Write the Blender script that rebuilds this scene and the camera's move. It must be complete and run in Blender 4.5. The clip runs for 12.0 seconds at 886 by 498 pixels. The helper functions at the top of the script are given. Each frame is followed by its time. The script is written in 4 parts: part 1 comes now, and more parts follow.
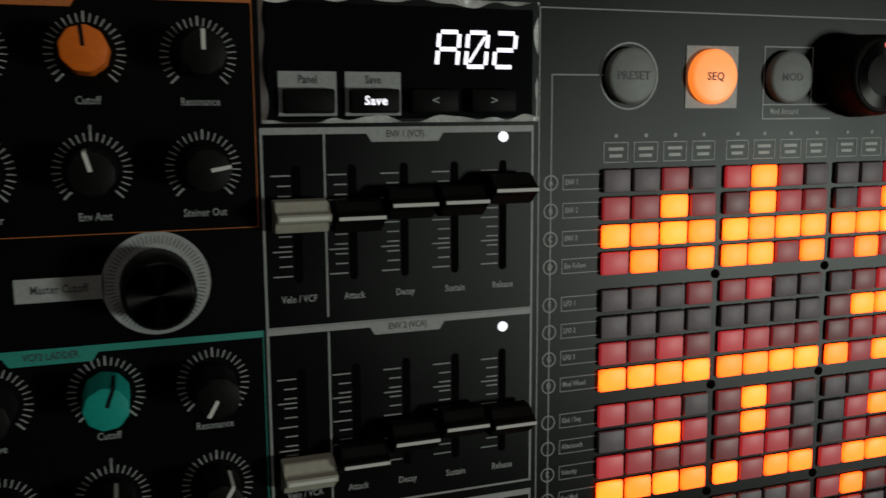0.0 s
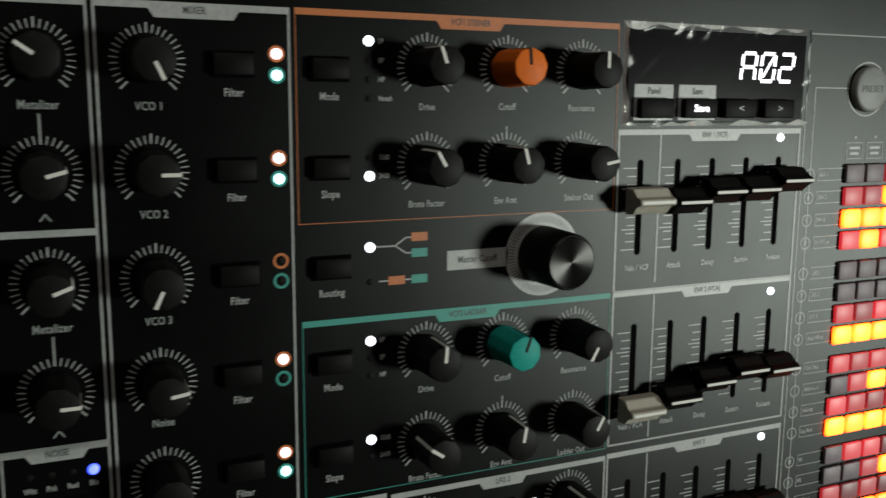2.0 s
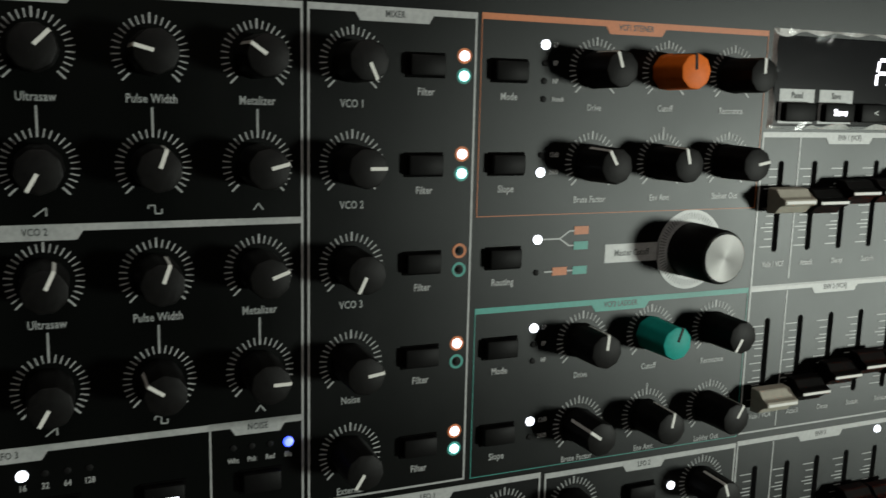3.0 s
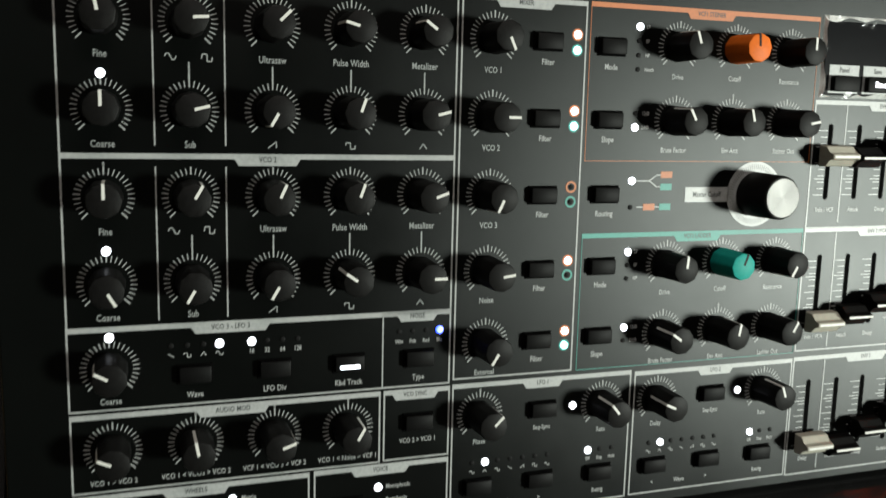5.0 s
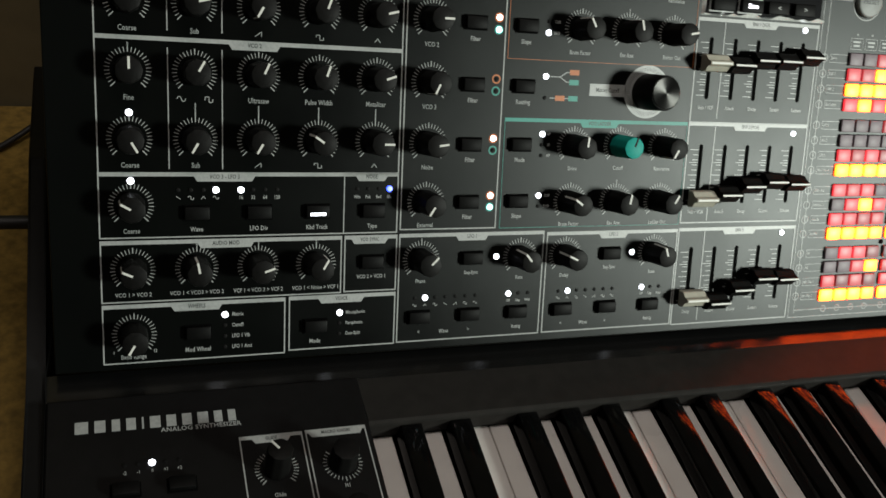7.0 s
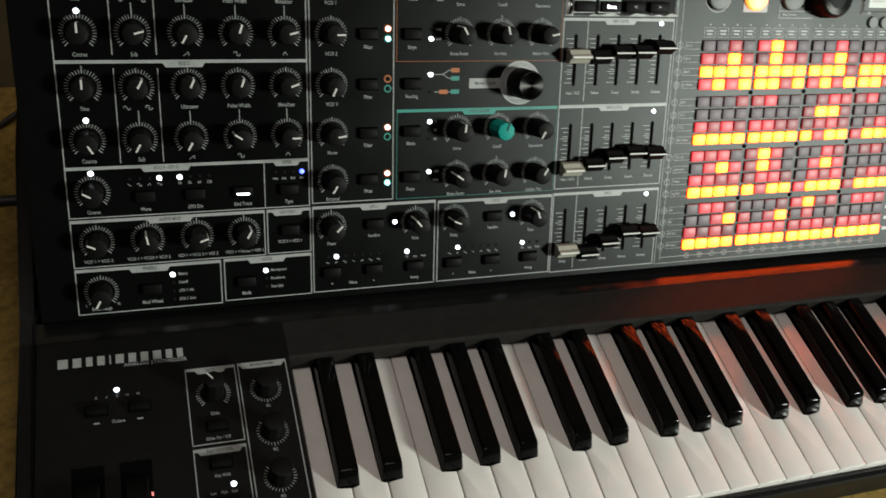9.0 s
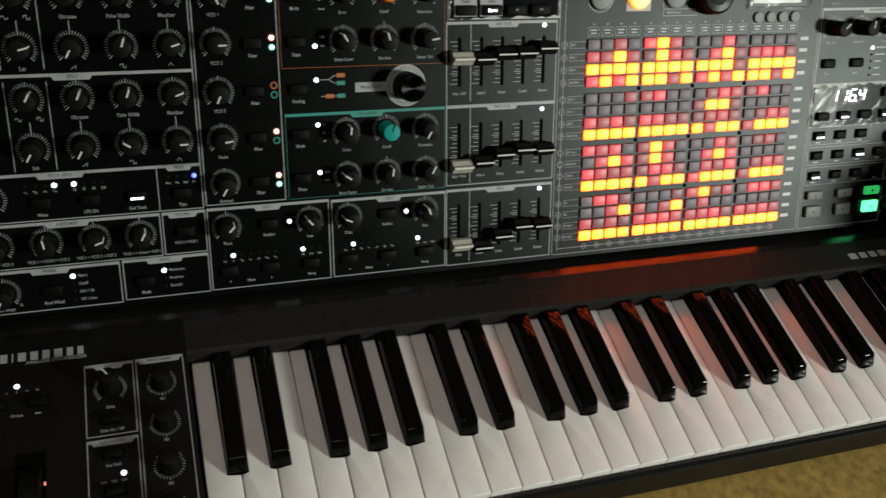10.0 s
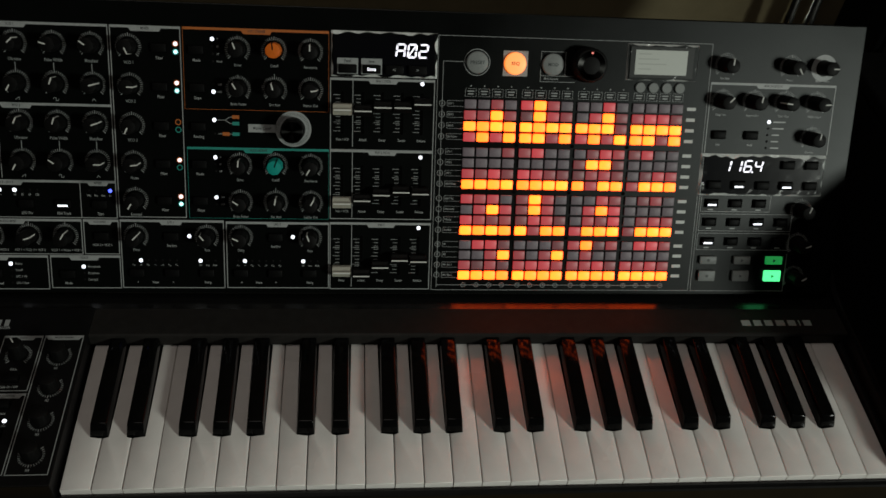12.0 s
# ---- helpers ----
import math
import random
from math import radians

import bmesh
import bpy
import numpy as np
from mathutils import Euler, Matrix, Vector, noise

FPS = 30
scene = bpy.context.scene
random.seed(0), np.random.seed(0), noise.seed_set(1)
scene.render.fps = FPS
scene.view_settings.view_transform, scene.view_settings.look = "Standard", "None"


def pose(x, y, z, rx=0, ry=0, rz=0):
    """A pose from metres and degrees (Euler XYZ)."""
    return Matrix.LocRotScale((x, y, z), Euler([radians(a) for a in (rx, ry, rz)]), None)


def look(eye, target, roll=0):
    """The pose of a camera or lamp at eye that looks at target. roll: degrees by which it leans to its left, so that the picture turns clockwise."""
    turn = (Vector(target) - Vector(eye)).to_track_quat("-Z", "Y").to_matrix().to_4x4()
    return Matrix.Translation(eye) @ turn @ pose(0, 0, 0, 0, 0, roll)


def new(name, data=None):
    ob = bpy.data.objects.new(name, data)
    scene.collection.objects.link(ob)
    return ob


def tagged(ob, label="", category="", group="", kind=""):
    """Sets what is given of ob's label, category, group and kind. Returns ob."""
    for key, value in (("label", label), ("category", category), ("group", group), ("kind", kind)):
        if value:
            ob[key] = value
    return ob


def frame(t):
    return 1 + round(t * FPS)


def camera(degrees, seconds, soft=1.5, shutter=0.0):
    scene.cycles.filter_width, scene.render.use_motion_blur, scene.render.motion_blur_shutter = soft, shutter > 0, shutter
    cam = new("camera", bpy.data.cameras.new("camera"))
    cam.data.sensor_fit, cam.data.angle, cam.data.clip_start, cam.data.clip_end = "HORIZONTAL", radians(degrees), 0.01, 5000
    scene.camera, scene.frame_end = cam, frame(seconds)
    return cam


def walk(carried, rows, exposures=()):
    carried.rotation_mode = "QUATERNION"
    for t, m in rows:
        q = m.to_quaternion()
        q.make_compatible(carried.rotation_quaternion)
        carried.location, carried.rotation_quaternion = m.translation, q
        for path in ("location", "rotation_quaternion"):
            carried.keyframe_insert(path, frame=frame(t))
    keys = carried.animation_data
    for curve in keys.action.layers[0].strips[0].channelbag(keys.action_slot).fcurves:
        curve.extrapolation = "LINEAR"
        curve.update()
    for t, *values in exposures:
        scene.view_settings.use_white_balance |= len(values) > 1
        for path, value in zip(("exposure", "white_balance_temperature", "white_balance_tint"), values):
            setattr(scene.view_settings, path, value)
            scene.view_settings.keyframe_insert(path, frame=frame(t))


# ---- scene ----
EXPOSURES = [(0, -1.95), (0.5, -1.45), (1.2, -1.0), (2.5, -0.85), (5, 0.22), (6.5, 0.22), (7.0, -0.22), (9, -0.35), (9.5, -0.42), (10.5, -0.93), (11, -1.08), (12, -1.6)]
cam = camera(52.44, 12.0, shutter=0.35)
# world: x along the keyboard, y towards the wall, z up from the desk top; the panel leans back by LEAN
LEAN, RISE = 31.96, 0.0967
PANEL = pose(0, 0, RISE, -LEAN)
ROWS = [
    (0, 0.2985, -0.2772, 0.1949, 81.46, 0.34, -19.82),
    (0.5, 0.2590, -0.2797, 0.1982, 81.45, 0.19, -21.59),
    (1, 0.2228, -0.2804, 0.1992, 80.95, -0.13, -22.77),
    (1.5, 0.1837, -0.2834, 0.1995, 81.31, -0.16, -23.33),
    (2, 0.1387, -0.2844, 0.1999, 80.88, -0.34, -24.23),
    (2.5, 0.1042, -0.2817, 0.2032, 80.77, -0.82, -24.24),
    (3, 0.0827, -0.2790, 0.2021, 80.32, -1.37, -23.11),
    (3.2, 0.0762, -0.2807, 0.2008, 80.17, -1.74, -22.30),
    (4.8, 0.0278, -0.3414, 0.1894, 80.67, -1.44, -19.80),
    (5, 0.0235, -0.3571, 0.1812, 81.30, -1.36, -19.27),
    (5.5, 0.0088, -0.3881, 0.1648, 81.24, -1.88, -19.47),
    (6, 0.0051, -0.4064, 0.1603, 79.29, -2.74, -20.04),
    (6.5, 0.0068, -0.4328, 0.1480, 78.81, -3.11, -20.25),
    (7, 0.0036, -0.4673, 0.1522, 78.84, -2.46, -20.40),
    (7.2, 0.0016, -0.4802, 0.1463, 80.19, -1.85, -20.92),
    (8.8, 0.0357, -0.5874, 0.2176, 73.71, -1.55, -18.44),
    (9, 0.0426, -0.5982, 0.2153, 73.30, -1.32, -18.90),
    (9.5, 0.0716, -0.6249, 0.2171, 73.00, -0.44, -19.34),
    (10, 0.1154, -0.6521, 0.2297, 72.62, 0.02, -18.75),
    (10.5, 0.1872, -0.6934, 0.2368, 72.45, -1.01, -13.74),
    (11, 0.2506, -0.7240, 0.2419, 72.40, -0.64, -9.25),
    (11.5, 0.3165, -0.7494, 0.2415, 74.17, -1.71, -7.29),
    (12, 0.3554, -0.7981, 0.2410, 75.82, -1.93, -5.76),
]
walk(cam, [(t, PANEL @ pose(x, y, z, rx, ry, rz)) for t, x, y, z, rx, ry, rz in ROWS], EXPOSURES)

# ---- light ----
world = bpy.data.worlds.new("room_dark")
scene.world = world
world.use_nodes = True
world.node_tree.nodes["Background"].inputs[0].default_value = (0.9, 0.85, 0.7, 1)
world.node_tree.nodes["Background"].inputs[1].default_value = 0.004


def spot_lamp(name, at, to, radius, watts, colour, cone, blend):
    data = bpy.data.lights.new(name, "SPOT")
    data.shadow_soft_size, data.energy, data.color, data.spot_size, data.spot_blend = radius, watts, colour, radians(cone), blend
    ob = new(name, data)
    ob.matrix_world = look(at, to)
    return ob


# one shaded room lamp, to the right and in front of the keyboard
spot_lamp("room_lamp", (2.34, -2.01, 1.13), (0.40, -0.10, 0.10), 0.23, 530.0, (0.93, 1.0, 0.90), 30, 1.0)
# weak overhead fill, added to lift the shadows on the keys; not a known fixture
fill_data = bpy.data.lights.new("ceiling_light", "AREA")
fill_data.shape, fill_data.size, fill_data.energy, fill_data.color = "DISK", 0.9, 8.5, (1.0, 0.92, 0.84)
new("ceiling_light", fill_data).matrix_world = look((0.25, -0.30, 1.70), (0.25, -0.28, 0.0))


# ---- materials ----
def mat(name, colour, rough=0.5, metal=0.0, spec=0.5, noise_amt=0.0, noise_scale=200.0, bump=0.0, bump_scale=900.0, emit=None, strength=0.0,
        rough_var=0.0, coat=0.0):
    m = bpy.data.materials.new(name)
    m.use_nodes = True
    nt = m.node_tree
    b = nt.nodes["Principled BSDF"]
    b.inputs["Base Color"].default_value = (*colour, 1)
    b.inputs["Roughness"].default_value = rough
    b.inputs["Metallic"].default_value = metal
    b.inputs["Specular IOR Level"].default_value = spec
    b.inputs["Coat Weight"].default_value = coat
    geo = nt.nodes.new("ShaderNodeNewGeometry")
    if noise_amt or rough_var:
        n = nt.nodes.new("ShaderNodeTexNoise")
        n.inputs["Scale"].default_value, n.inputs["Detail"].default_value = noise_scale, 6.0
        nt.links.new(geo.outputs["Position"], n.inputs["Vector"])
        if noise_amt:
            r = nt.nodes.new("ShaderNodeMapRange")
            r.inputs["From Min"].default_value, r.inputs["From Max"].default_value = 0.3, 0.7
            r.inputs["To Min"].default_value, r.inputs["To Max"].default_value = 1 - noise_amt, 1 + noise_amt
            nt.links.new(n.outputs["Fac"], r.inputs["Value"])
            mul = nt.nodes.new("ShaderNodeVectorMath")
            mul.operation = "SCALE"
            mul.inputs[0].default_value = colour
            nt.links.new(r.outputs[0], mul.inputs["Scale"])
            nt.links.new(mul.outputs[0], b.inputs["Base Color"])
        if rough_var:
            n2 = nt.nodes.new("ShaderNodeTexNoise")
            n2.inputs["Scale"].default_value, n2.inputs["Detail"].default_value = noise_scale * 0.12, 4.0
            nt.links.new(geo.outputs["Position"], n2.inputs["Vector"])
            r2 = nt.nodes.new("ShaderNodeMapRange")
            r2.inputs["From Min"].default_value, r2.inputs["From Max"].default_value = 0.3, 0.7
            r2.inputs["To Min"].default_value, r2.inputs["To Max"].default_value = rough - rough_var, rough + rough_var
            nt.links.new(n2.outputs["Fac"], r2.inputs["Value"])
            nt.links.new(r2.outputs[0], b.inputs["Roughness"])
    if bump:
        n3 = nt.nodes.new("ShaderNodeTexNoise")
        n3.inputs["Scale"].default_value, n3.inputs["Detail"].default_value = bump_scale, 3.0
        nt.links.new(geo.outputs["Position"], n3.inputs["Vector"])
        bp = nt.nodes.new("ShaderNodeBump")
        bp.inputs["Strength"].default_value, bp.inputs["Distance"].default_value = bump, 0.0004
        nt.links.new(n3.outputs["Fac"], bp.inputs["Height"])
        nt.links.new(bp.outputs[0], b.inputs["Normal"])
    if emit:
        b.inputs["Emission Color"].default_value = (*emit, 1)
        b.inputs["Emission Strength"].default_value = strength
    return m


def panel_material():
    """Dark anodised sheet: near-black ground under a soft satin gloss, with fine grain."""
    m = bpy.data.materials.new("panel_anodised")
    m.use_nodes = True
    nt = m.node_tree
    nt.nodes.remove(nt.nodes["Principled BSDF"])
    di, gl, mix, fr, geo = (nt.nodes.new("ShaderNode" + k) for k in ("BsdfDiffuse", "BsdfGlossy", "MixShader", "Fresnel", "NewGeometry"))
    gl.distribution = "BECKMANN"
    gl.inputs["Color"].default_value = (0.63, 0.65, 0.65, 1)
    fr.inputs["IOR"].default_value = 1.34
    fine, wide = nt.nodes.new("ShaderNodeTexNoise"), nt.nodes.new("ShaderNodeTexNoise")
    fine.inputs["Scale"].default_value, fine.inputs["Detail"].default_value = 2200.0, 3.0
    wide.inputs["Scale"].default_value, wide.inputs["Detail"].default_value = 22.0, 5.0
    tone, rough, bump = nt.nodes.new("ShaderNodeValToRGB"), nt.nodes.new("ShaderNodeMapRange"), nt.nodes.new("ShaderNodeBump")
    tone.color_ramp.elements[0].color, tone.color_ramp.elements[1].color = (0.0022, 0.0025, 0.0024, 1), (0.0036, 0.0041, 0.0038, 1)
    rough.inputs["From Min"].default_value, rough.inputs["From Max"].default_value = 0.3, 0.7
    rough.inputs["To Min"].default_value, rough.inputs["To Max"].default_value = 0.36, 0.39
    bump.inputs["Strength"].default_value, bump.inputs["Distance"].default_value = 0.10, 0.0003
    for n in (fine, wide):
        nt.links.new(geo.outputs["Position"], n.inputs["Vector"])
    nt.links.new(wide.outputs["Fac"], tone.inputs[0])
    nt.links.new(tone.outputs[0], di.inputs["Color"])
    nt.links.new(wide.outputs["Fac"], rough.inputs["Value"])
    nt.links.new(rough.outputs[0], gl.inputs["Roughness"])
    nt.links.new(fine.outputs["Fac"], bump.inputs["Height"])
    nt.links.new(bump.outputs[0], gl.inputs["Normal"])
    nt.links.new(fr.outputs[0], mix.inputs[0])
    nt.links.new(di.outputs[0], mix.inputs[1])
    nt.links.new(gl.outputs[0], mix.inputs[2])
    nt.links.new(mix.outputs[0], nt.nodes["Material Output"].inputs["Surface"])
    return m


M_PANEL = panel_material()
M_BODY = mat("body_black_plastic", (0.0035, 0.0034, 0.0035), 0.48, 0.0, 0.14, 0.2, 180, 0.2, 1500, rough_var=0.06)
M_FASCIA = mat("fascia_satin_plastic", (0.015, 0.0138, 0.0128), 0.5, 0.0, 0.08, 0.15, 120, 0.05, 900, rough_var=0.05)
M_STRIP = mat("strip_gloss", (0.004, 0.004, 0.004), 0.23, 0.0, 0.8, 0.1, 120, rough_var=0.03)
M_PRINT = mat("white_print", (0.29, 0.301, 0.298), 0.42, noise_amt=0.12, noise_scale=700)
M_INK = mat("dark_print", (0.03, 0.035, 0.035), 0.5)
M_ORANGE_PRINT = mat("orange_print", (0.40, 0.11, 0.02), 0.5, noise_amt=0.1, noise_scale=700)
M_TEAL_PRINT = mat("teal_print", (0.016, 0.22, 0.18), 0.5, noise_amt=0.1, noise_scale=700)
M_KNOB = mat("knob_black_rubber", (0.0040, 0.0039, 0.0038), 0.5, 0.0, 0.10, 0.25, 500, 0.15, 2500)
M_KNOB_ORANGE = mat("knob_orange", (0.62, 0.13, 0.012), 0.5, 0.0, 0.15, 0.08, 500, 0.1, 2500)
M_KNOB_TEAL = mat("knob_teal", (0.008, 0.26, 0.22), 0.5, 0.0, 0.15, 0.08, 500, 0.1, 2500)
M_POINTER = mat("pointer_white", (0.56, 0.56, 0.53), 0.5)
M_ALU = mat("spun_aluminium", (0.015, 0.0148, 0.0144), 0.25, 1.0, 0.5, 0.05, 900)
M_ALU.node_tree.nodes["Principled BSDF"].inputs["Anisotropic"].default_value = 0.95
M_ALU.node_tree.nodes["Principled BSDF"].inputs["Anisotropic Rotation"].default_value = 0.25
_tan = M_ALU.node_tree.nodes.new("ShaderNodeTangent")
_tan.direction_type, _tan.axis = "RADIAL", "Z"
M_ALU.node_tree.links.new(_tan.outputs[0], M_ALU.node_tree.nodes["Principled BSDF"].inputs["Tangent"])
M_BUTTON = mat("button_black", (0.0030, 0.0030, 0.0030), 0.5, 0.0, 0.07, 0.2, 400, 0.1, 2500)
M_BUTTON_GREY = mat("button_grey", (0.19, 0.2, 0.195), 0.5, 0.0, 0.4, 0.08, 400, 0.08, 2500)
M_SLOT = mat("slot_dark", (0.002, 0.002, 0.002), 0.9, 0.0, 0.02)
M_CAP = mat("slider_cap_cream", (0.36, 0.345, 0.29), 0.5, 0.0, 0.4, 0.08, 400, 0.08, 2500)
M_WHITE_KEY = mat("white_key", (0.72, 0.685, 0.66), 0.26, 0.0, 0.5, 0.04, 60, rough_var=0.05)
M_BLACK_KEY = mat("black_key", (0.0025, 0.0025, 0.0025), 0.08, 0.0, 0.12, 0.2, 150, rough_var=0.02)
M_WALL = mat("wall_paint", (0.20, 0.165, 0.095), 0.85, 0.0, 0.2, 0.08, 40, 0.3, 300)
# unseen walls, coloured darker so the panel has less to reflect
M_WALL_UNSEEN = mat("wall_unseen_dark", (0.07, 0.06, 0.045), 0.85, 0.0, 0.2, 0.08, 40, 0.3, 300)
M_METAL = mat("chrome_tube", (0.75, 0.74, 0.70), 0.22, 1.0, 0.5, 0.1, 100)
M_CABLE = mat("cable_rubber", (0.012, 0.011, 0.011), 0.55)
M_GLOSS = mat("display_window", (0.004, 0.004, 0.005), 0.20, 0.0, 0.06)
M_LCD = mat("lcd_grey", (0.48, 0.50, 0.46), 0.35, emit=(0.75, 0.8, 0.7), strength=0.10)


def led(name, colour, strength, base=(0.6, 0.6, 0.6)):
    return mat(name, base, 0.4, emit=colour, strength=strength)


M_LED_WHITE = led("led_white", (0.88, 0.92, 1.0), 5.0)
M_LED_WARM = led("led_warm", (1.0, 0.80, 0.82), 5.0)
M_LED_CYAN = led("led_cyan", (0.50, 0.95, 1.0), 5.0)
M_LED_BLUE = led("led_blue", (0.02, 0.06, 1.0), 6.0)
M_LED_OFF = mat("led_off", (0.004, 0.004, 0.004), 0.6, 0.0, 0.1)
M_DIGIT = led("digit_white", (0.92, 0.9, 1.0), 5.0)
M_GREEN = led("button_green_lit", (0.01, 0.9, 0.16), 0.65, (0.2, 0.5, 0.3))
M_GREEN_BRIGHT = led("button_green_bright", (0.10, 1.0, 0.32), 4.0, (0.2, 0.5, 0.3))
M_SEQ = led("seq_orange_lit", (1.0, 0.20, 0.02), 4.2, (0.7, 0.5, 0.3))
M_PAD_OFF = mat("pad_off", (0.18, 0.145, 0.165), 0.5, 0.0, 0.4, 0.1, 500, 0.08, 2500)


def pad_material(name, hot, cool, strength, base=(0.30, 0.18, 0.16), low=0.72):
    """Translucent pad: brightest in the middle of its top, redder down its sides."""
    m = mat(name, base, 0.45, bump=0.08, bump_scale=2500)
    nt = m.node_tree
    b = nt.nodes["Principled BSDF"]
    co = nt.nodes.new("ShaderNodeTexCoord")
    mp = nt.nodes.new("ShaderNodeMapping")
    mp.inputs["Location"].default_value, mp.inputs["Scale"].default_value = (0, 0, -0.0038), (0.8, 1.0, 2.0)
    nt.links.new(co.outputs["Object"], mp.inputs["Vector"])
    ln = nt.nodes.new("ShaderNodeVectorMath")
    ln.operation = "LENGTH"
    nt.links.new(mp.outputs[0], ln.inputs[0])
    ramp = nt.nodes.new("ShaderNodeValToRGB")
    ramp.color_ramp.elements[0].color, ramp.color_ramp.elements[1].color = (*hot, 1), (*cool, 1)
    r = nt.nodes.new("ShaderNodeMapRange")
    r.inputs["From Min"].default_value, r.inputs["From Max"].default_value = 0.0040, 0.0074
    nt.links.new(ln.outputs["Value"], r.inputs["Value"])
    nt.links.new(r.outputs[0], ramp.inputs[0])
    nt.links.new(ramp.outputs[0], b.inputs["Emission Color"])
    info = nt.nodes.new("ShaderNodeObjectInfo")
    r2 = nt.nodes.new("ShaderNodeMapRange")
    r2.inputs["To Min"].default_value, r2.inputs["To Max"].default_value = strength * low, strength * 1.2
    nt.links.new(info.outputs["Random"], r2.inputs["Value"])
    nt.links.new(r2.outputs[0], b.inputs["Emission Strength"])
    return m


M_PAD_LIT = pad_material("pad_lit", (1.0, 0.098, 0.005), (1.0, 0.008, 0.003), 19.0, (0.12, 0.06, 0.05))
# dim pads: part of this emission stands for light bled from lit pads
M_PAD_DIM = pad_material("pad_dim", (0.56, 0.022, 0.032), (0.50, 0.008, 0.012), 2.1, (0.14, 0.10, 0.11), 0.12)


def film_material():
    """Clear protective film: see-through, with gloss."""
    m = bpy.data.materials.new("clear_film")
    m.use_nodes = True
    nt = m.node_tree
    nt.nodes.remove(nt.nodes["Principled BSDF"])
    tr, gl, mix, fr = (nt.nodes.new("ShaderNode" + k) for k in ("BsdfTransparent", "BsdfGlossy", "MixShader", "Fresnel"))
    gl.inputs["Roughness"].default_value, gl.inputs["Color"].default_value = 0.09, (0.09, 0.09, 0.09, 1)
    fr.inputs["IOR"].default_value = 1.5
    nt.links.new(fr.outputs[0], mix.inputs[0])
    nt.links.new(tr.outputs[0], mix.inputs[1])
    nt.links.new(gl.outputs[0], mix.inputs[2])
    nt.links.new(mix.outputs[0], nt.nodes["Material Output"].inputs["Surface"])
    return m


M_FILM = film_material()
# creased film edge, base colour whitened to stand for specular highlights
M_FILM_EDGE = mat("film_edge_glint", (0.84, 0.86, 0.84), 0.25, 0.0, 0.8, 0.2, 900, coat=0.6)
M_FILM_EDGE.node_tree.nodes["Principled BSDF"].inputs["Alpha"].default_value = 0.8


def desk_material():
    m = mat("desk_board", (0.26, 0.165, 0.040), 0.6, 0.0, 0.3, 0.35, 160, 0.3, 500, rough_var=0.1)
    return m


M_DESK = desk_material()


# ---- building tools ----
MM = 0.001
FACE = PANEL @ pose(0, 0, 0, 90)          # panel face: x right, y up the panel, z out of it
KEY_Z = RISE - 0.0262                       # top of the white keys
DECK = pose(0, -0.0120, RISE - 0.0105)           # left control deck


def spot(surface, u, v, h=0.0, turn=0.0):
    return surface @ Matrix.Translation((u * MM, v * MM, h * MM)) @ pose(0, 0, 0, 0, 0, turn)


def mesh(name, bm, material, smooth=False):
    me = bpy.data.meshes.new(name)
    bm.to_mesh(me)
    bm.free()
    for mt in (material if isinstance(material, (list, tuple)) else [material]):
        me.materials.append(mt)
    if smooth:
        me.shade_smooth()
        me.set_sharp_from_angle(angle=radians(38))
    return me


def place(name, me, parent, m=None, label=""):
    ob = new(name, me)
    ob.parent = parent
    if m is not None:
        ob.matrix_basis = m
    if label:
        ob["label"] = label
    return ob


def part(name, bm, material, parent, label="", m=None, smooth=False):
    return place(name, mesh(name, bm, material, smooth), parent, m, label)


def box(x0, x1, y0, y1, z0, z1, bevel=0.0, segs=2, bm=None):
    """A box in metres, with bevelled edges."""
    own = bmesh.new()
    bmesh.ops.create_cube(own, size=1.0, matrix=Matrix.Translation(((x0 + x1) / 2, (y0 + y1) / 2, (z0 + z1) / 2))
                          @ Matrix.Diagonal((abs(x1 - x0), abs(y1 - y0), abs(z1 - z0), 1)))
    if bevel:
        bmesh.ops.bevel(own, geom=own.edges[:], offset=bevel, segments=segs, profile=0.5, affect="EDGES")
    return join(own, bm)


def join(own, bm):
    if bm is None:
        return own
    me = bpy.data.meshes.new("t")
    own.to_mesh(me)
    own.free()
    bm.from_mesh(me)
    bpy.data.meshes.remove(me)
    return bm


def mmbox(u0, u1, v0, v1, h0, h1, bevel=0.0, segs=2, bm=None):
    return box(u0 * MM, u1 * MM, v0 * MM, v1 * MM, h0 * MM, h1 * MM, bevel * MM, segs, bm)


def prism(points, h0, h1, bm=None):
    """An upright prism over a flat outline in mm."""
    bm = bm or bmesh.new()
    lo = [bm.verts.new((x * MM, y * MM, h0 * MM)) for x, y in points]
    hi = [bm.verts.new((x * MM, y * MM, h1 * MM)) for x, y in points]
    n = len(points)
    bm.faces.new(hi)
    bm.faces.new(lo[::-1])
    for i in range(n):
        bm.faces.new((lo[i], lo[(i + 1) % n], hi[(i + 1) % n], hi[i]))
    return bm


def disc(r, u=0.0, v=0.0, n=24):
    return [(u + r * math.cos(2 * math.pi * i / n), v + r * math.sin(2 * math.pi * i / n)) for i in range(n)]


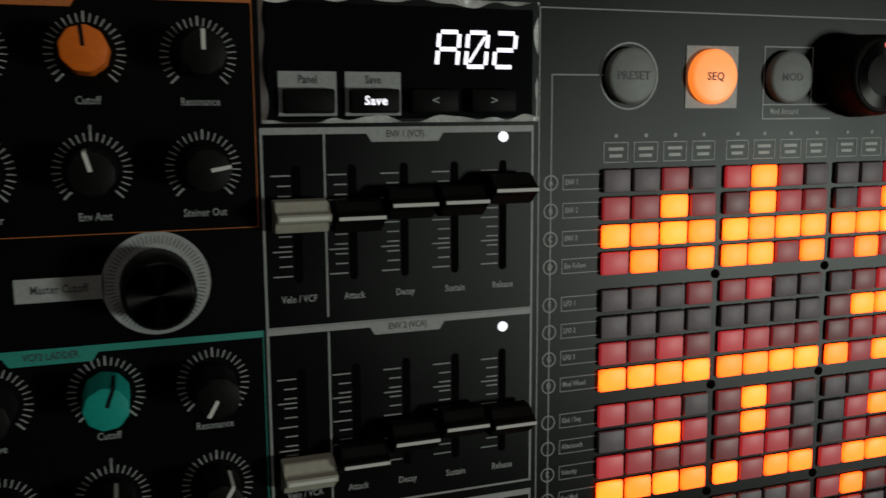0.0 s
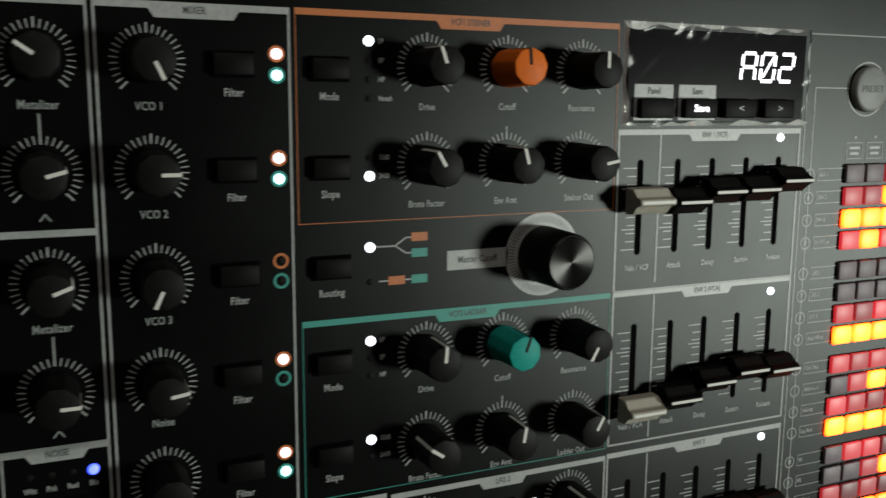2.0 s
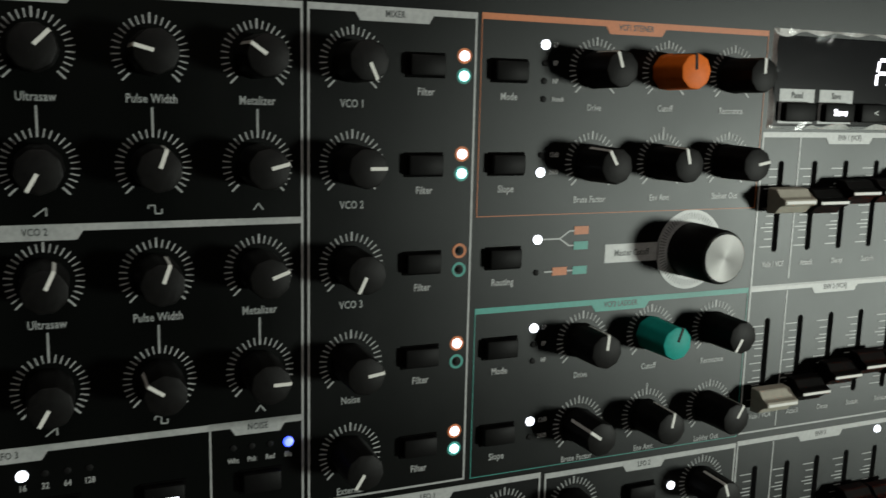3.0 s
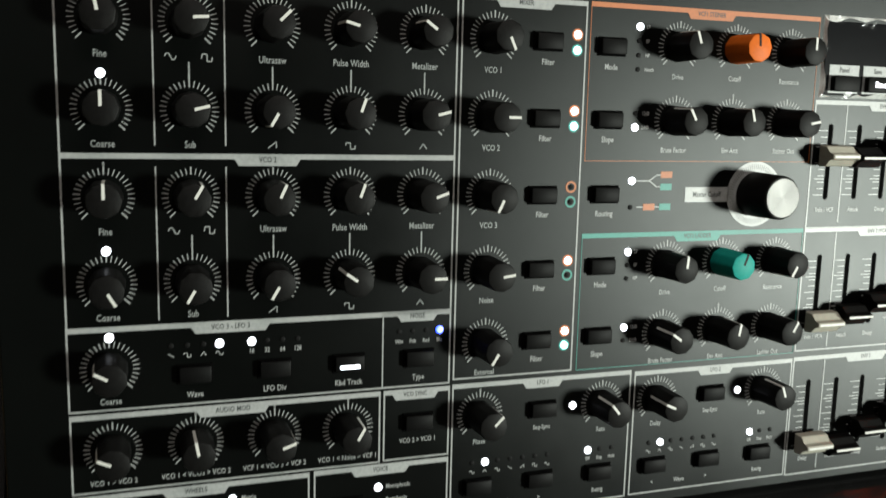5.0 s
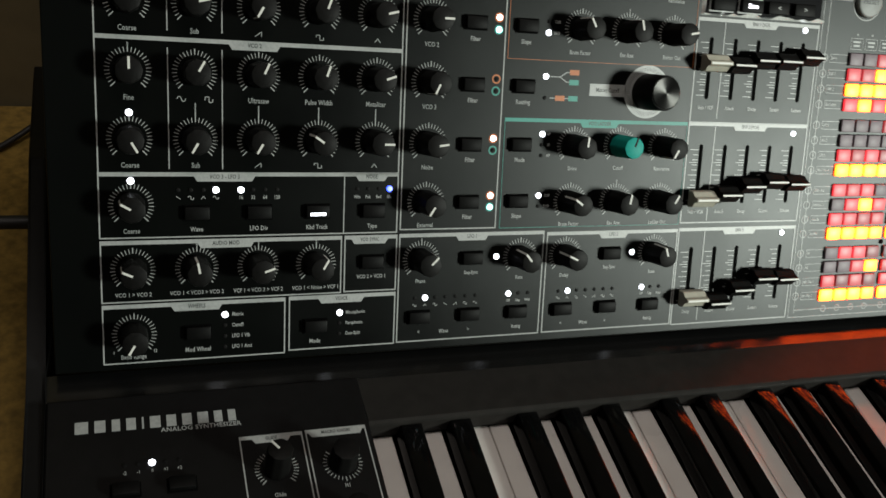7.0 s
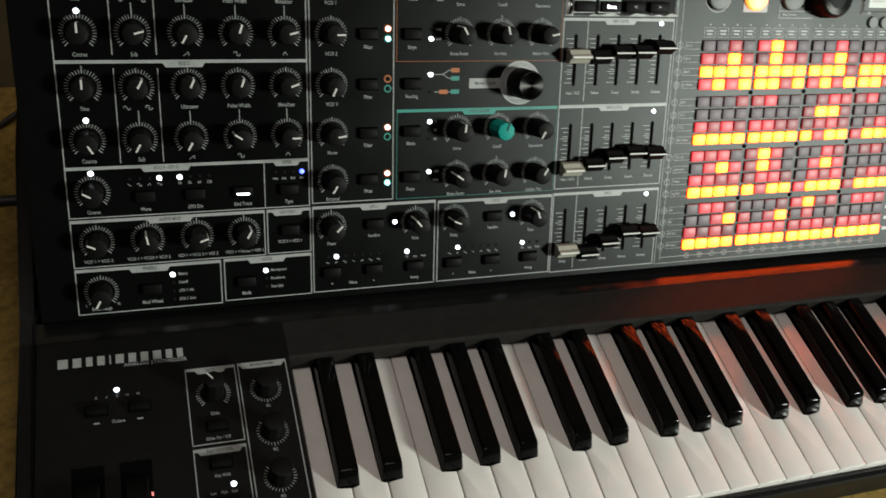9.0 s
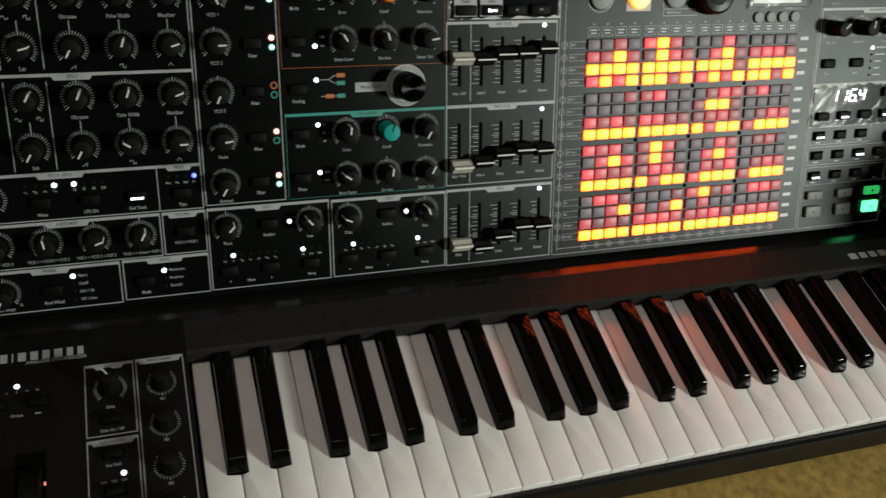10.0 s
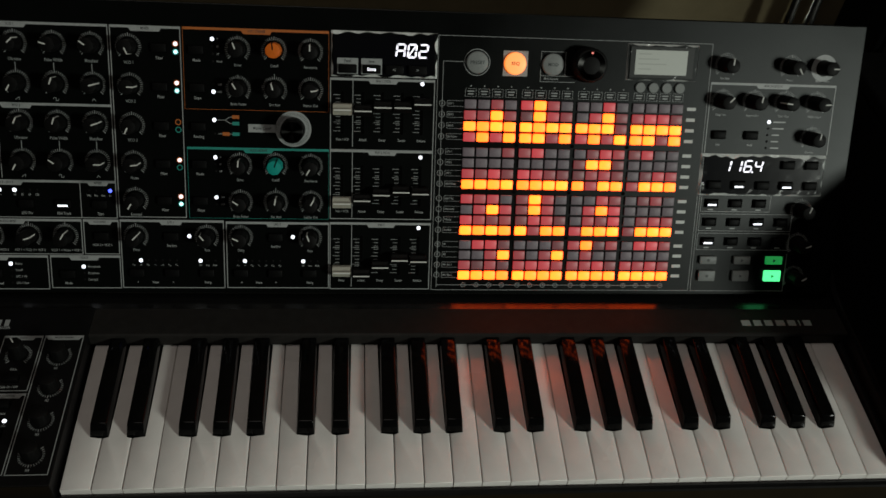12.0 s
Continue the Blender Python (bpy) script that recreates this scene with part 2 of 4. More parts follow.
def lathe(profile, n=32, bm=None, flute=0, depth=0.0, sides=0):
    """A turned body from (radius, height) in mm; flute: grooves round it; sides: flats round it, with softened corners."""
    bm = bm or bmesh.new()
    rings = []
    for r, h in profile:
        ring = []
        for i in range(n):
            a = 2 * math.pi * i / n
            rr = r * (1 - depth * (0.5 + 0.5 * math.cos(flute * a))) if flute else r
            if sides:
                step = 2 * math.pi / sides
                rr = r * min(1.0, 1.022 * math.cos(step / 2) / math.cos(a % step - step / 2))
            ring.append(bm.verts.new((rr * math.cos(a) * MM, rr * math.sin(a) * MM, h * MM)))
        rings.append(ring)
    for p, q in zip(rings, rings[1:]):
        for i in range(n):
            bm.faces.new((p[i], p[(i + 1) % n], q[(i + 1) % n], q[i]))
    bm.faces.new(rings[-1])
    bm.faces.new(rings[0][::-1])
    return bm


def quad_line(bm, x0, y0, x1, y1, w, h0=0.0, h1=0.16):
    """A printed stroke of width w (mm) from one point to another."""
    dx, dy = x1 - x0, y1 - y0
    d = math.hypot(dx, dy)
    nx, ny = -dy / d * w / 2, dx / d * w / 2
    prism([(x0 + nx, y0 + ny), (x0 - nx, y0 - ny), (x1 - nx, y1 - ny), (x1 + nx, y1 + ny)], h0, h1, bm)


def ring(bm, u, v, r0, r1, h0=0.0, h1=0.16, n=32):
    vs = []
    for r, h in ((r0, h0), (r0, h1), (r1, h1), (r1, h0)):
        vs.append([bm.verts.new(((u + r * math.cos(2 * math.pi * i / n)) * MM, (v + r * math.sin(2 * math.pi * i / n)) * MM, h * MM)) for i in range(n)])
    for k in range(3):
        for i in range(n):
            bm.faces.new((vs[k][i], vs[k + 1][i], vs[k + 1][(i + 1) % n], vs[k][(i + 1) % n]))


TEXT = {}


def text_mesh(body, size, material, align="CENTER", bold=0.0):
    key = (body, size, material.name, align, bold)
    if key not in TEXT:
        cu = bpy.data.curves.new("lettering", "FONT")
        cu.body, cu.size, cu.align_x, cu.align_y = body, size * MM * 1.38, align, "CENTER"
        cu.resolution_u, cu.extrude, cu.offset, cu.space_character = 2, 0.00005, bold * MM, 1.04
        ob = new("lettering", cu)
        ob.scale = (1, 1, 1)
        bpy.context.view_layer.update()
        me = bpy.data.meshes.new_from_object(ob.evaluated_get(bpy.context.evaluated_depsgraph_get()))
        me.materials.clear()
        me.materials.append(material)
        bpy.data.objects.remove(ob)
        bpy.data.curves.remove(cu)
        TEXT[key] = me
    return TEXT[key]

# ---- the room ----
def slab(name, x0, x1, y0, y1, z0, z1, material, label, category):
    ob = new(name, mesh(name, box(x0, x1, y0, y1, z0, z1), material))
    return tagged(ob, label, category, kind="structure")


WALL_Y, FLOOR_Z, DESK_Z = 0.335, -0.72, 0.022
slab("wall_north", -2.4, 3.2, WALL_Y, WALL_Y + 0.12, FLOOR_Z, 1.75, M_WALL, "beige painted wall behind the desk", "wall")
slab("wall_south", -2.4, 3.2, -2.72, -2.60, FLOOR_Z, 1.75, M_WALL_UNSEEN, "unseen room wall, toned dark to dim panel reflections", "wall")
slab("wall_west", -2.52, -2.4, -2.72, WALL_Y + 0.12, FLOOR_Z, 1.75, M_WALL_UNSEEN, "unseen room wall, toned dark to dim panel reflections", "wall")
slab("wall_east", 3.2, 3.32, -2.72, WALL_Y + 0.12, FLOOR_Z, 1.75, M_WALL_UNSEEN, "unseen room wall, toned dark to dim panel reflections", "wall")
slab("ceiling", -2.52, 3.32, -2.72, WALL_Y + 0.12, 1.75, 1.85, M_WALL, "plain painted ceiling", "ceiling")
slab("floor", -2.52, 3.32, -2.72, WALL_Y + 0.12, FLOOR_Z - 0.1, FLOOR_Z, M_DESK, "brown board floor", "floor")

desk = tagged(new("desk"), "brown speckled board desk carrying the synthesizer", "desk")
part("tabletop", box(-0.75, 1.45, -0.55, WALL_Y - 0.004, DESK_Z - 0.028, DESK_Z, 0.002), M_DESK, desk)
for lx in (-0.68, 1.38):
    for ly in (-0.48, 0.26):
        part("leg", box(lx - 0.03, lx + 0.03, ly - 0.03, ly + 0.03, FLOOR_Z, DESK_Z - 0.028, 0.003), M_DESK, desk)

# ---- the synthesizer ----
synth = tagged(new("synthesizer"), "black analog keyboard synthesizer with lit button matrix", "synthesizer")
X0, X1 = -0.027, 0.829

ALONG_X = Matrix(((0, 0, 1, 0), (1, 0, 0, 0), (0, 1, 0, 0), (0, 0, 0, 1)))     # an outline in (y, z), drawn out along x
body = bmesh.new()
box(X0, X1, -0.055, 0.225, DESK_Z + 0.004, KEY_Z - 0.012, 0.004, 3, body)
box(X0 + 0.01, X1 - 0.01, -0.187, -0.040, DESK_Z + 0.004, KEY_Z - 0.026, 0.002, 2, body)
part("case", body, M_BODY, synth)
rail = prism([(-189, 24), (-183, 24), (-187.5, 64.5), (-189.5, 66), (-192.5, 65.5), (-193.5, 63.5)], 0, (X1 - X0) * 1000)
part("front_rail", rail, M_BODY, synth, m=Matrix.Translation((X0, 0, 0)) @ ALONG_X)
for sx0, sx1 in ((X0 - 0.009, X0), (X1, X1 + 0.006)):
    side = prism([(-189, 24), (222, 24), (226, 30), (222, 128), (210, 136), (120, 134), (30, 100), (4, RISE * 1000 - 6), (-14, RISE * 1000 - 10), (-184, RISE * 1000 - 10.2), (-192, RISE * 1000 - 15), (-194, RISE * 1000 - 24)], 0, (sx1 - sx0) * 1000)
    bmesh.ops.bevel(side, geom=side.edges[:], offset=0.0014, segments=2, profile=0.5, affect="EDGES")
    part("side_cheek", side, M_BODY, synth, m=Matrix.Translation((sx0, 0, 0)) @ ALONG_X)
for fx in (X0 + 0.06, X1 - 0.06):
    for fy in (-0.15, 0.2):
        part("rubber_foot", lathe([(11, 0), (12, 1), (11, 5)], 20), M_CABLE, synth, m=Matrix.Translation((fx, fy, DESK_Z)))

# sloping fascia between keys and panel
fz = KEY_Z * 1000
FX0 = 0.1320
fascia = prism([(-43.6, fz + 15.0), (-45.2, fz + 14.2), (-45.8, fz + 12.8), (-45.8, fz + 3.2), (-44.3, fz + 2.4), (-44.3, fz - 10), (8, fz - 10), (8, RISE * 1000 - 12.5), (-14, RISE * 1000 - 12.5)], 0, (X1 - FX0) * 1000)
part("fascia", fascia, M_FASCIA, synth, "satin black strip behind the keys", m=Matrix.Translation((FX0, 0, 0)) @ ALONG_X)
strip = prism([(-14, RISE * 1000 - 12.48), (3, RISE * 1000 - 11.8), (3, RISE * 1000 - 12.5)], 0, (X1 - X0) * 1000)
part("gloss_strip", strip, M_STRIP, synth, "narrow glossy ledge under the panel", m=Matrix.Translation((X0, 0, 0)) @ ALONG_X)

# panel housing
panel = part("control_panel", mmbox(-22.5, 823, -4.6, 249.5, -3, 0, 0.6), M_PANEL, synth, "dark anodised panel with white printed sections", m=FACE)
part("panel_housing", mmbox(-22.5, 823, -5.0, 250, -34, -3.1, 1.2), M_BODY, synth, m=FACE)

# keys
WHITE_P, KX0, KFRONT, KBACK = 23.68, 134.6, -185.4, -38.0


def white_key_mesh(left, right):
    w = WHITE_P - 0.9
    l, r = left, w - right
    out = [(0, KFRONT), (w, KFRONT), (w, -139.0), (r, -139.0), (r, KBACK), (l, KBACK), (l, -139.0), (0, -139.0)]
    clean = []
    for p in out:
        if not clean or (abs(p[0] - clean[-1][0]) + abs(p[1] - clean[-1][1])) > 0.01:
            clean.append(p)
    bm = prism(clean, -20, 0)
    top = [e for e in bm.edges if all(v.co.z > -0.0001 for v in e.verts)]
    bmesh.ops.bevel(bm, geom=top, offset=0.0007, segments=2, profile=0.5, affect="EDGES")
    return mesh("white_key", bm, M_WHITE_KEY, True)


def black_key_mesh():
    w, y0, y1 = 14.2, -138.0, KBACK
    bm = bmesh.new()
    bot = [(-w / 2, y0), (w / 2, y0), (w / 2, y1), (-w / 2, y1)]
    top = [(-w / 2 + 0.8, y0 + 5.0), (w / 2 - 0.8, y0 + 5.0), (w / 2 - 0.8, y1), (-w / 2 + 0.8, y1)]
    lo = [bm.verts.new((x * MM, y * MM, -0.006)) for x, y in bot]
    mid = [bm.verts.new((x * MM, y * MM, 0.003)) for x, y in bot]
    hi = [bm.verts.new((x * MM, y * MM, 0.0115)) for x, y in top]
    bm.faces.new(hi)
    bm.faces.new(lo[::-1])
    for a, b in ((lo, mid), (mid, hi)):
        for i in range(4):
            bm.faces.new((a[i], a[(i + 1) % 4], b[(i + 1) % 4], b[i]))
    edges = [e for e in bm.edges if any(v.co.z > 0.011 for v in e.verts)]
    bmesh.ops.bevel(bm, geom=edges, offset=0.0012, segments=3, profile=0.5, affect="EDGES")
    return mesh("black_key", bm, M_BLACK_KEY, True)


# black keys: centre by note, from the octave's left edge
OCT = WHITE_P * 7
BLACKS = (WHITE_P * 1 - 2.6, WHITE_P * 2 + 2.6, WHITE_P * 4 - 3.6, WHITE_P * 5 + 0.0, WHITE_P * 6 + 3.6)
HALF = 7.7
CUTS = []
for k in range(7):
    lo_e, hi_e = k * WHITE_P, (k + 1) * WHITE_P
    lc = max([b + 0.4 + HALF - lo_e for b in BLACKS if abs(b - lo_e) < 9] + [0])
    rc = max([hi_e - (b + 0.4 - HALF) for b in BLACKS if abs(b - hi_e) < 9] + [0])
    CUTS.append(white_key_mesh(lc, rc))
last_white = white_key_mesh(0, 0)
blk = black_key_mesh()
for n in range(29):
    me = last_white if n == 28 else CUTS[n % 7]
    place("white_key", me, synth, Matrix.Translation(((KX0 + n * WHITE_P + 0.45) * MM, 0, KEY_Z)), "ivory white piano key")
for o in range(4):
    for b in BLACKS:
        place("black_key", blk, synth, Matrix.Translation(((KX0 + o * OCT + b + 0.4) * MM, 0, KEY_Z)), "glossy black piano key")
part("key_slip_end", box((KX0 + 29 * WHITE_P + 1) * MM, X1, -0.187, -0.046, DESK_Z + 0.006, KEY_Z + 0.004, 0.002), M_BODY, synth)

# left control deck
deck = part("control_deck", mmbox(-26.8, 131.8, -178.5, -2.0, -36, 0, 1.0), M_BODY, synth, "black deck with wheels and macro knobs", m=DECK)


# ---- knobs, buttons, sliders, lamps ----
def knob_meshes(material, r=6.5, height=17.0):
    return mesh("grip", lathe([(r + 0.3, 0.4), (r + 0.3, 1.2), (r + 0.2, 2.0), (r * 0.98, height - 0.7), (r * 0.95, height - 0.2), (r * 0.88, height)], 54, sides=9), material, True)


def knob_set(material, pointer_material, r=6.5, height=17.0):
    grip = knob_meshes(material, r, height)
    bm = bmesh.new()
    mmbox(-0.55, 0.55, r * 0.10, r * 0.93, height - 0.3, height + 0.13, 0, 1, bm)
    lo, hi = (r * 0.995, 4.0), (r * 0.955, height - 0.3)
    vs = [bm.verts.new((s * 0.55 * MM, (y + o) * MM, h * MM)) for y, h in (lo, hi) for s in (-1, 1) for o in (-0.5, 0.12)]
    a, b, c, d, e, f, g, i = vs
    for q in ((b, d, i, f), (a, b, f, e), (d, c, g, i), (b, a, c, d), (e, f, i, g)):
        bm.faces.new(q)
    return grip, mesh("pointer", bm, pointer_material)


K_BLACK = knob_set(M_KNOB, M_POINTER)
K_ORANGE = knob_set(M_KNOB_ORANGE, M_KNOB)
K_TEAL = knob_set(M_KNOB_TEAL, M_KNOB)


def tick_mesh(n=27, r0=8.4, r1=10.9):
    bm = bmesh.new()
    for k in range(n):
        a = radians(-135 + 270 * k / (n - 1))
        end = r1 if k not in (0, n - 1, n // 2) else r1 + 0.5
        quad_line(bm, r0 * math.sin(a), r0 * math.cos(a), end * math.sin(a), end * math.cos(a), 0.37 if k not in (0, n - 1, n // 2) else 0.55)
    return mesh("dial_scale", bm, M_PRINT)


TICKS = tick_mesh()
TICKS_BOTTOM = tick_mesh(n=23, r0=8.2, r1=10.2)


def knob(u, v, angle, kind=None, surface=FACE, ticks=True, printed=None, label="black rubber knob with white pointer"):
    grip, pointer = kind or K_BLACK
    k = place("knob", grip, synth, spot(surface, u, v, 0.0, -angle), label)
    place("pointer", pointer, k)
    if ticks:
        place("dial_scale", TICKS, printed or panel, spot(Matrix.Identity(4), u, v, 0))["kind"] = "stuff"
    return k


BTN = mesh("button", mmbox(-6.2, 6.2, -3.4, 3.4, 0, 3.2, 0.7, 2), M_BUTTON, True)
BTN_SMALL = mesh("button", mmbox(-5.0, 5.0, -3.0, 3.0, 0, 3.0, 0.6, 2), M_BUTTON, True)
BTN_WELL = mesh("bezel", mmbox(-7.0, 7.0, -4.1, 4.1, 0, 0.5, 0.2, 1), M_SLOT)
BAR_LIT = mesh("light_bar", mmbox(-4.2, 4.2, -0.75, 0.75, 3.1, 3.35, 0.1, 1), M_LED_WHITE)


def button(u, v, lit=False, me=None, surface=FACE, label=""):
    b = place("button", me or BTN, synth, spot(surface, u, v), label or ("black button with lit white bar" if lit else "black rounded push button"))
    place("bezel", BTN_WELL, b)
    if lit:
        place("light_bar", BAR_LIT, b, Matrix.Translation((0, -0.0012, 0)))
    return b


LED_ON = mesh("indicator_light", lathe([(1.7, 0), (1.7, 0.5), (1.35, 1.0), (0.6, 1.2)], 20), M_LED_WHITE, True)
LED_BLUE = mesh("indicator_light", lathe([(1.7, 0), (1.7, 0.5), (1.35, 1.0), (0.6, 1.2)], 20), M_LED_BLUE, True)
LED_WARM = mesh("indicator_light", lathe([(1.7, 0), (1.7, 0.5), (1.35, 1.0), (0.6, 1.2)], 20), M_LED_WARM, True)
LED_CYAN = mesh("indicator_light", lathe([(1.7, 0), (1.7, 0.5), (1.35, 1.0), (0.6, 1.2)], 20), M_LED_CYAN, True)
LED_DARK = mesh("indicator_light", lathe([(1.1, 0), (1.1, 0.25), (0.9, 0.35), (0.4, 0.4)], 14), M_LED_OFF, True)


def light(u, v, state=1, surface=FACE):
    return place("indicator_light", {0: LED_DARK, 1: LED_ON, 2: LED_BLUE, 3: LED_WARM, 4: LED_CYAN}[state], synth, spot(surface, u, v), {0: "unlit dark indicator", 1: "lit white indicator", 2: "lit blue indicator", 3: "lit pinkish white indicator", 4: "lit bluish white indicator"}[state])


def section(u0, u1, v_top, v_bot, title="", tab=None, material=M_PRINT, bar=2.1, line=0.7, parent=None, sides="lrb", tab_w=26, size=2.2):
    """A printed frame with its thick title bar and tab."""
    p = parent or panel
    bm = bmesh.new()
    mmbox(u0 - line / 2, u1 + line / 2, v_top - bar, v_top, 0, 0.16, bm=bm)
    if "l" in sides:
        mmbox(u0 - line / 2, u0 + line / 2, v_bot, v_top - bar, 0, 0.16, bm=bm)
    if "r" in sides:
        mmbox(u1 - line / 2, u1 + line / 2, v_bot, v_top - bar, 0, 0.16, bm=bm)
    if "b" in sides:
        mmbox(u0 - line / 2, u1 + line / 2, v_bot - line / 2, v_bot + line / 2, 0, 0.16, bm=bm)
    if title:
        t = tab if tab is not None else (u0 + u1) / 2
        h = tab_w / 2
        prism([(t - h, v_top - bar + 0.2), (t - h + 1.8, v_top - bar - 2.6), (t + h - 1.8, v_top - bar - 2.6), (t + h, v_top - bar + 0.2)], 0, 0.17, bm)
    part("section_frame", bm, material, p)
    if title:
        legend(title, t, v_top - bar - 0.2, size, p, material=M_INK, h=0.2)


def legend(body, u, v, size=2.3, parent=None, material=None, align="CENTER", bold=0.045, squeeze=0.76, h=0.1, turn=0.0):
    m = spot(Matrix.Identity(4), u, v, h, turn) @ Matrix.Diagonal((squeeze, 1, 1, 1))
    return place("legend", text_mesh(body, size, material or M_PRINT, align, bold), parent or panel, m)


def strokes(points, u, v, scale, w=0.45, material=None, parent=None):
    bm = bmesh.new()
    for (ax, ay), (bx, by) in zip(points, points[1:]):
        quad_line(bm, ax * scale, ay * scale, bx * scale, by * scale, w)
    part("waveform_symbol", bm, material or M_PRINT, parent or panel, m=spot(Matrix.Identity(4), u, v))


SAW = [(-1, -0.6), (0.7, 0.7), (0.7, -0.6)]
SQUARE = [(-1.0, 0.1), (-1.0, 0.65), (0.0, 0.65), (0.0, -0.65), (1.0, -0.65), (1.0, 0.1)]
SQUARE_B = [(-1.1, -0.2), (-0.9, 0.7), (0, 0.7), (0, -0.7), (0.9, -0.7), (1.0, 0.1)]
TRI = [(-0.8, -0.5), (0, 0.6), (0.8, -0.5)]
SINE = [(-1.1, 0.0), (-0.8, 0.6), (-0.3, 0.6), (0.3, -0.6), (0.8, -0.6), (1.1, 0.1)]
RAMP = [(-0.9, 0.6), (-0.7, 0.6), (0.9, -0.5)]

# ---- printed sections of the panel ----
section(0.5, 153.9, 229.6, 163, "VCO 1", 76, sides="lr")
section(0.5, 153.9, 163, 97, "VCO 2", 76, sides="lr")
section(0.4, 153.9, 97, 64, "VCO 3 - LFO 3", 61, tab_w=31)
section(0.5, 122.8, 62.6, 31, "AUDIO MOD", 61.5, tab_w=29)
section(124.8, 154.2, 62.6, 31.4, "VCO SYNC", 138.7, tab_w=21, size=2.0)
section(0.6, 92.3, 29.7, -1.2, "WHEELS", 46.5)
section(94.8, 154.2, 30, 0, "VOICE", 123.5)
section(156, 213.3, 229.6, 65.3, "MIXER", 184.5, tab_w=27)
section(215.4, 338, 229.8, 161, "VCF1 STEINER", 277, M_ORANGE_PRINT, line=0.24)
section(216, 338.2, 128.3, 65, "VCF2 LADDER", 277, M_TEAL_PRINT, line=0.26)
section(156, 245.1, 62.9, 0.4, "LFO 1", 199.5, tab_w=20)
section(247.6, 338.2, 62, 0.6, "LFO 2", 292.5, tab_w=20)
for n, top in enumerate((191.0, 128.4, 62.5)):
    section(339.6, 430.4, top, top - 62.6, ("ENV 1 (VCF)", "ENV 2 (VCA)", "ENV 3")[n], 385.5)
for u, a, b in ((33.8, 166, 223), (59.9, 166, 223), (33.8, 98.6, 158), (59.9, 98.6, 158), (123.8, 64, 95), (359.0, 131, 190), (359.0, 67, 126), (359.0, 2, 60)):
    part("divider_line", mmbox(u - 0.28, u + 0.28, a, b, 0, 0.15), M_PRINT, panel)
section(123.8, 153.9, 97.1, 64.5, "NOISE", 139, sides="", tab_w=18)

# ---- oscillator and mixer knobs ----
COLS = (15.4, 46.7, 78.0, 109.1, 140.0)
VCO_ANGLES = (((-10, 85, 45, -75, -55), (0, 75, -150, 20, 75)), ((0, 30, 25, 20, 70), (150, -150, -150, -55, 90)))
for o, (top, low) in enumerate(((212.3, 179.5), (146.6, 113.6))):
    for c, u in enumerate(COLS):
        knob(u, top, VCO_ANGLES[o][0][c])
        knob(u, low, VCO_ANGLES[o][1][c])
    for c, t in ((0, "Fine"), (2, "Ultrasaw"), (3, "Pulse Width"), (4, "Metalizer")):
        legend(t, COLS[c], top - 13.2, 2.7)
    legend("0", COLS[0], top + 12.2, 1.7)
    legend("Coarse", COLS[0], low - 13.2, 2.7)
    legend("Sub", COLS[1], low - 13.2, 2.7)
    light(COLS[0], low + 12.6)
    for pts, u in ((SINE, 40.1), (SQUARE_B, 53.4)):
        strokes(pts, u, top - 13.2, 1.9)
    for pts, u in ((SAW, COLS[2]), (SQUARE, COLS[3]), (TRI, COLS[4])):
        strokes(pts, u, low - 13.0, 1.9)
    for u in COLS[1:]:
        part("link_line", mmbox(u - 0.3, u + 0.3, top - 21.6, top - (15.6 if u > 50 else 15.0), 0, 0.15), M_PRINT, panel)

knob(COLS[0], 80.4, -60)
legend("Coarse", COLS[0], 67.3, 2.5)
light(COLS[0], 92.7)
for n in range(4):
    light(37.9 + 6.2 * n, 88, 1 if n == 3 else 0)
    light(69.1 + 6.2 * n, 88, 1 if n == 0 else 0)
    strokes((RAMP, SQUARE, TRI, SINE)[n], 37.9 + 6.2 * n, 84, 1.3, 0.35)
    legend(("16", "32", "64", "128")[n], 69.1 + 6.2 * n, 84, 2.0)
    light(131 + 6.0 * n, 88.2, 2 if n == 3 else 0)
    legend(("Wht", "Pnk", "Red", "Blu")[n], 131 + 6.0 * n, 83.8, 1.8)
for u, t, lit in ((46.9, "Wave", 0), (78.3, "LFO Div", 0), (109.1, "Kbd Track", 1), (139.8, "Type", 0)):
    button(u, 76.3, lit)
    legend(t, u, 67.7, 2.5)
for u, a, t in ((15.6, -65, "VCO 1 > VCO 2"), (46.8, -10, "VCO 1 < VCO3 > VCO 2"), (78.2, 72, "VCF 1 < VCO 3 > VCF 2"), (109.0, 30, "VCO 1 < Noise > VCF 1")):
    knob(u, 47.6, a)
    legend(t, u, 34.5, 2.2, squeeze=0.80)
    if u > 20:
        legend("0", u, 59.6, 1.6)
button(140, 47.8)
legend("VCO 2 > VCO 1", 140.1, 39.4, 2.2)
knob(15.5, 13.6, -150)
legend("Bend Range", 15, 1.9, 2.4)
legend("1", 5.5, 4.6, 1.8)
legend("12", 25.5, 4.6, 1.8)
button(47, 13.2)
legend("Mod Wheel", 47, 3.8, 2.5)
for n, t in enumerate(("Matrix", "Cutoff", "LFO 1 Vib", "LFO 1 Amt")):
    light(60.8, 21.9 - 5.9 * n, 1 if n == 0 else 0)
    legend(t, 64.4, 21.9 - 5.9 * n, 2.1, align="LEFT")
button(109, 13.0)
legend("Mode", 109, 4.3, 2.5)
for n, t in enumerate(("Monophonic", "Paraphonic", "Duo-Split")):
    light(122.6, 19.6 - 6 * n, 1 if n == 0 else 0)
    legend(t, 126, 19.6 - 6 * n, 2.0, align="LEFT")

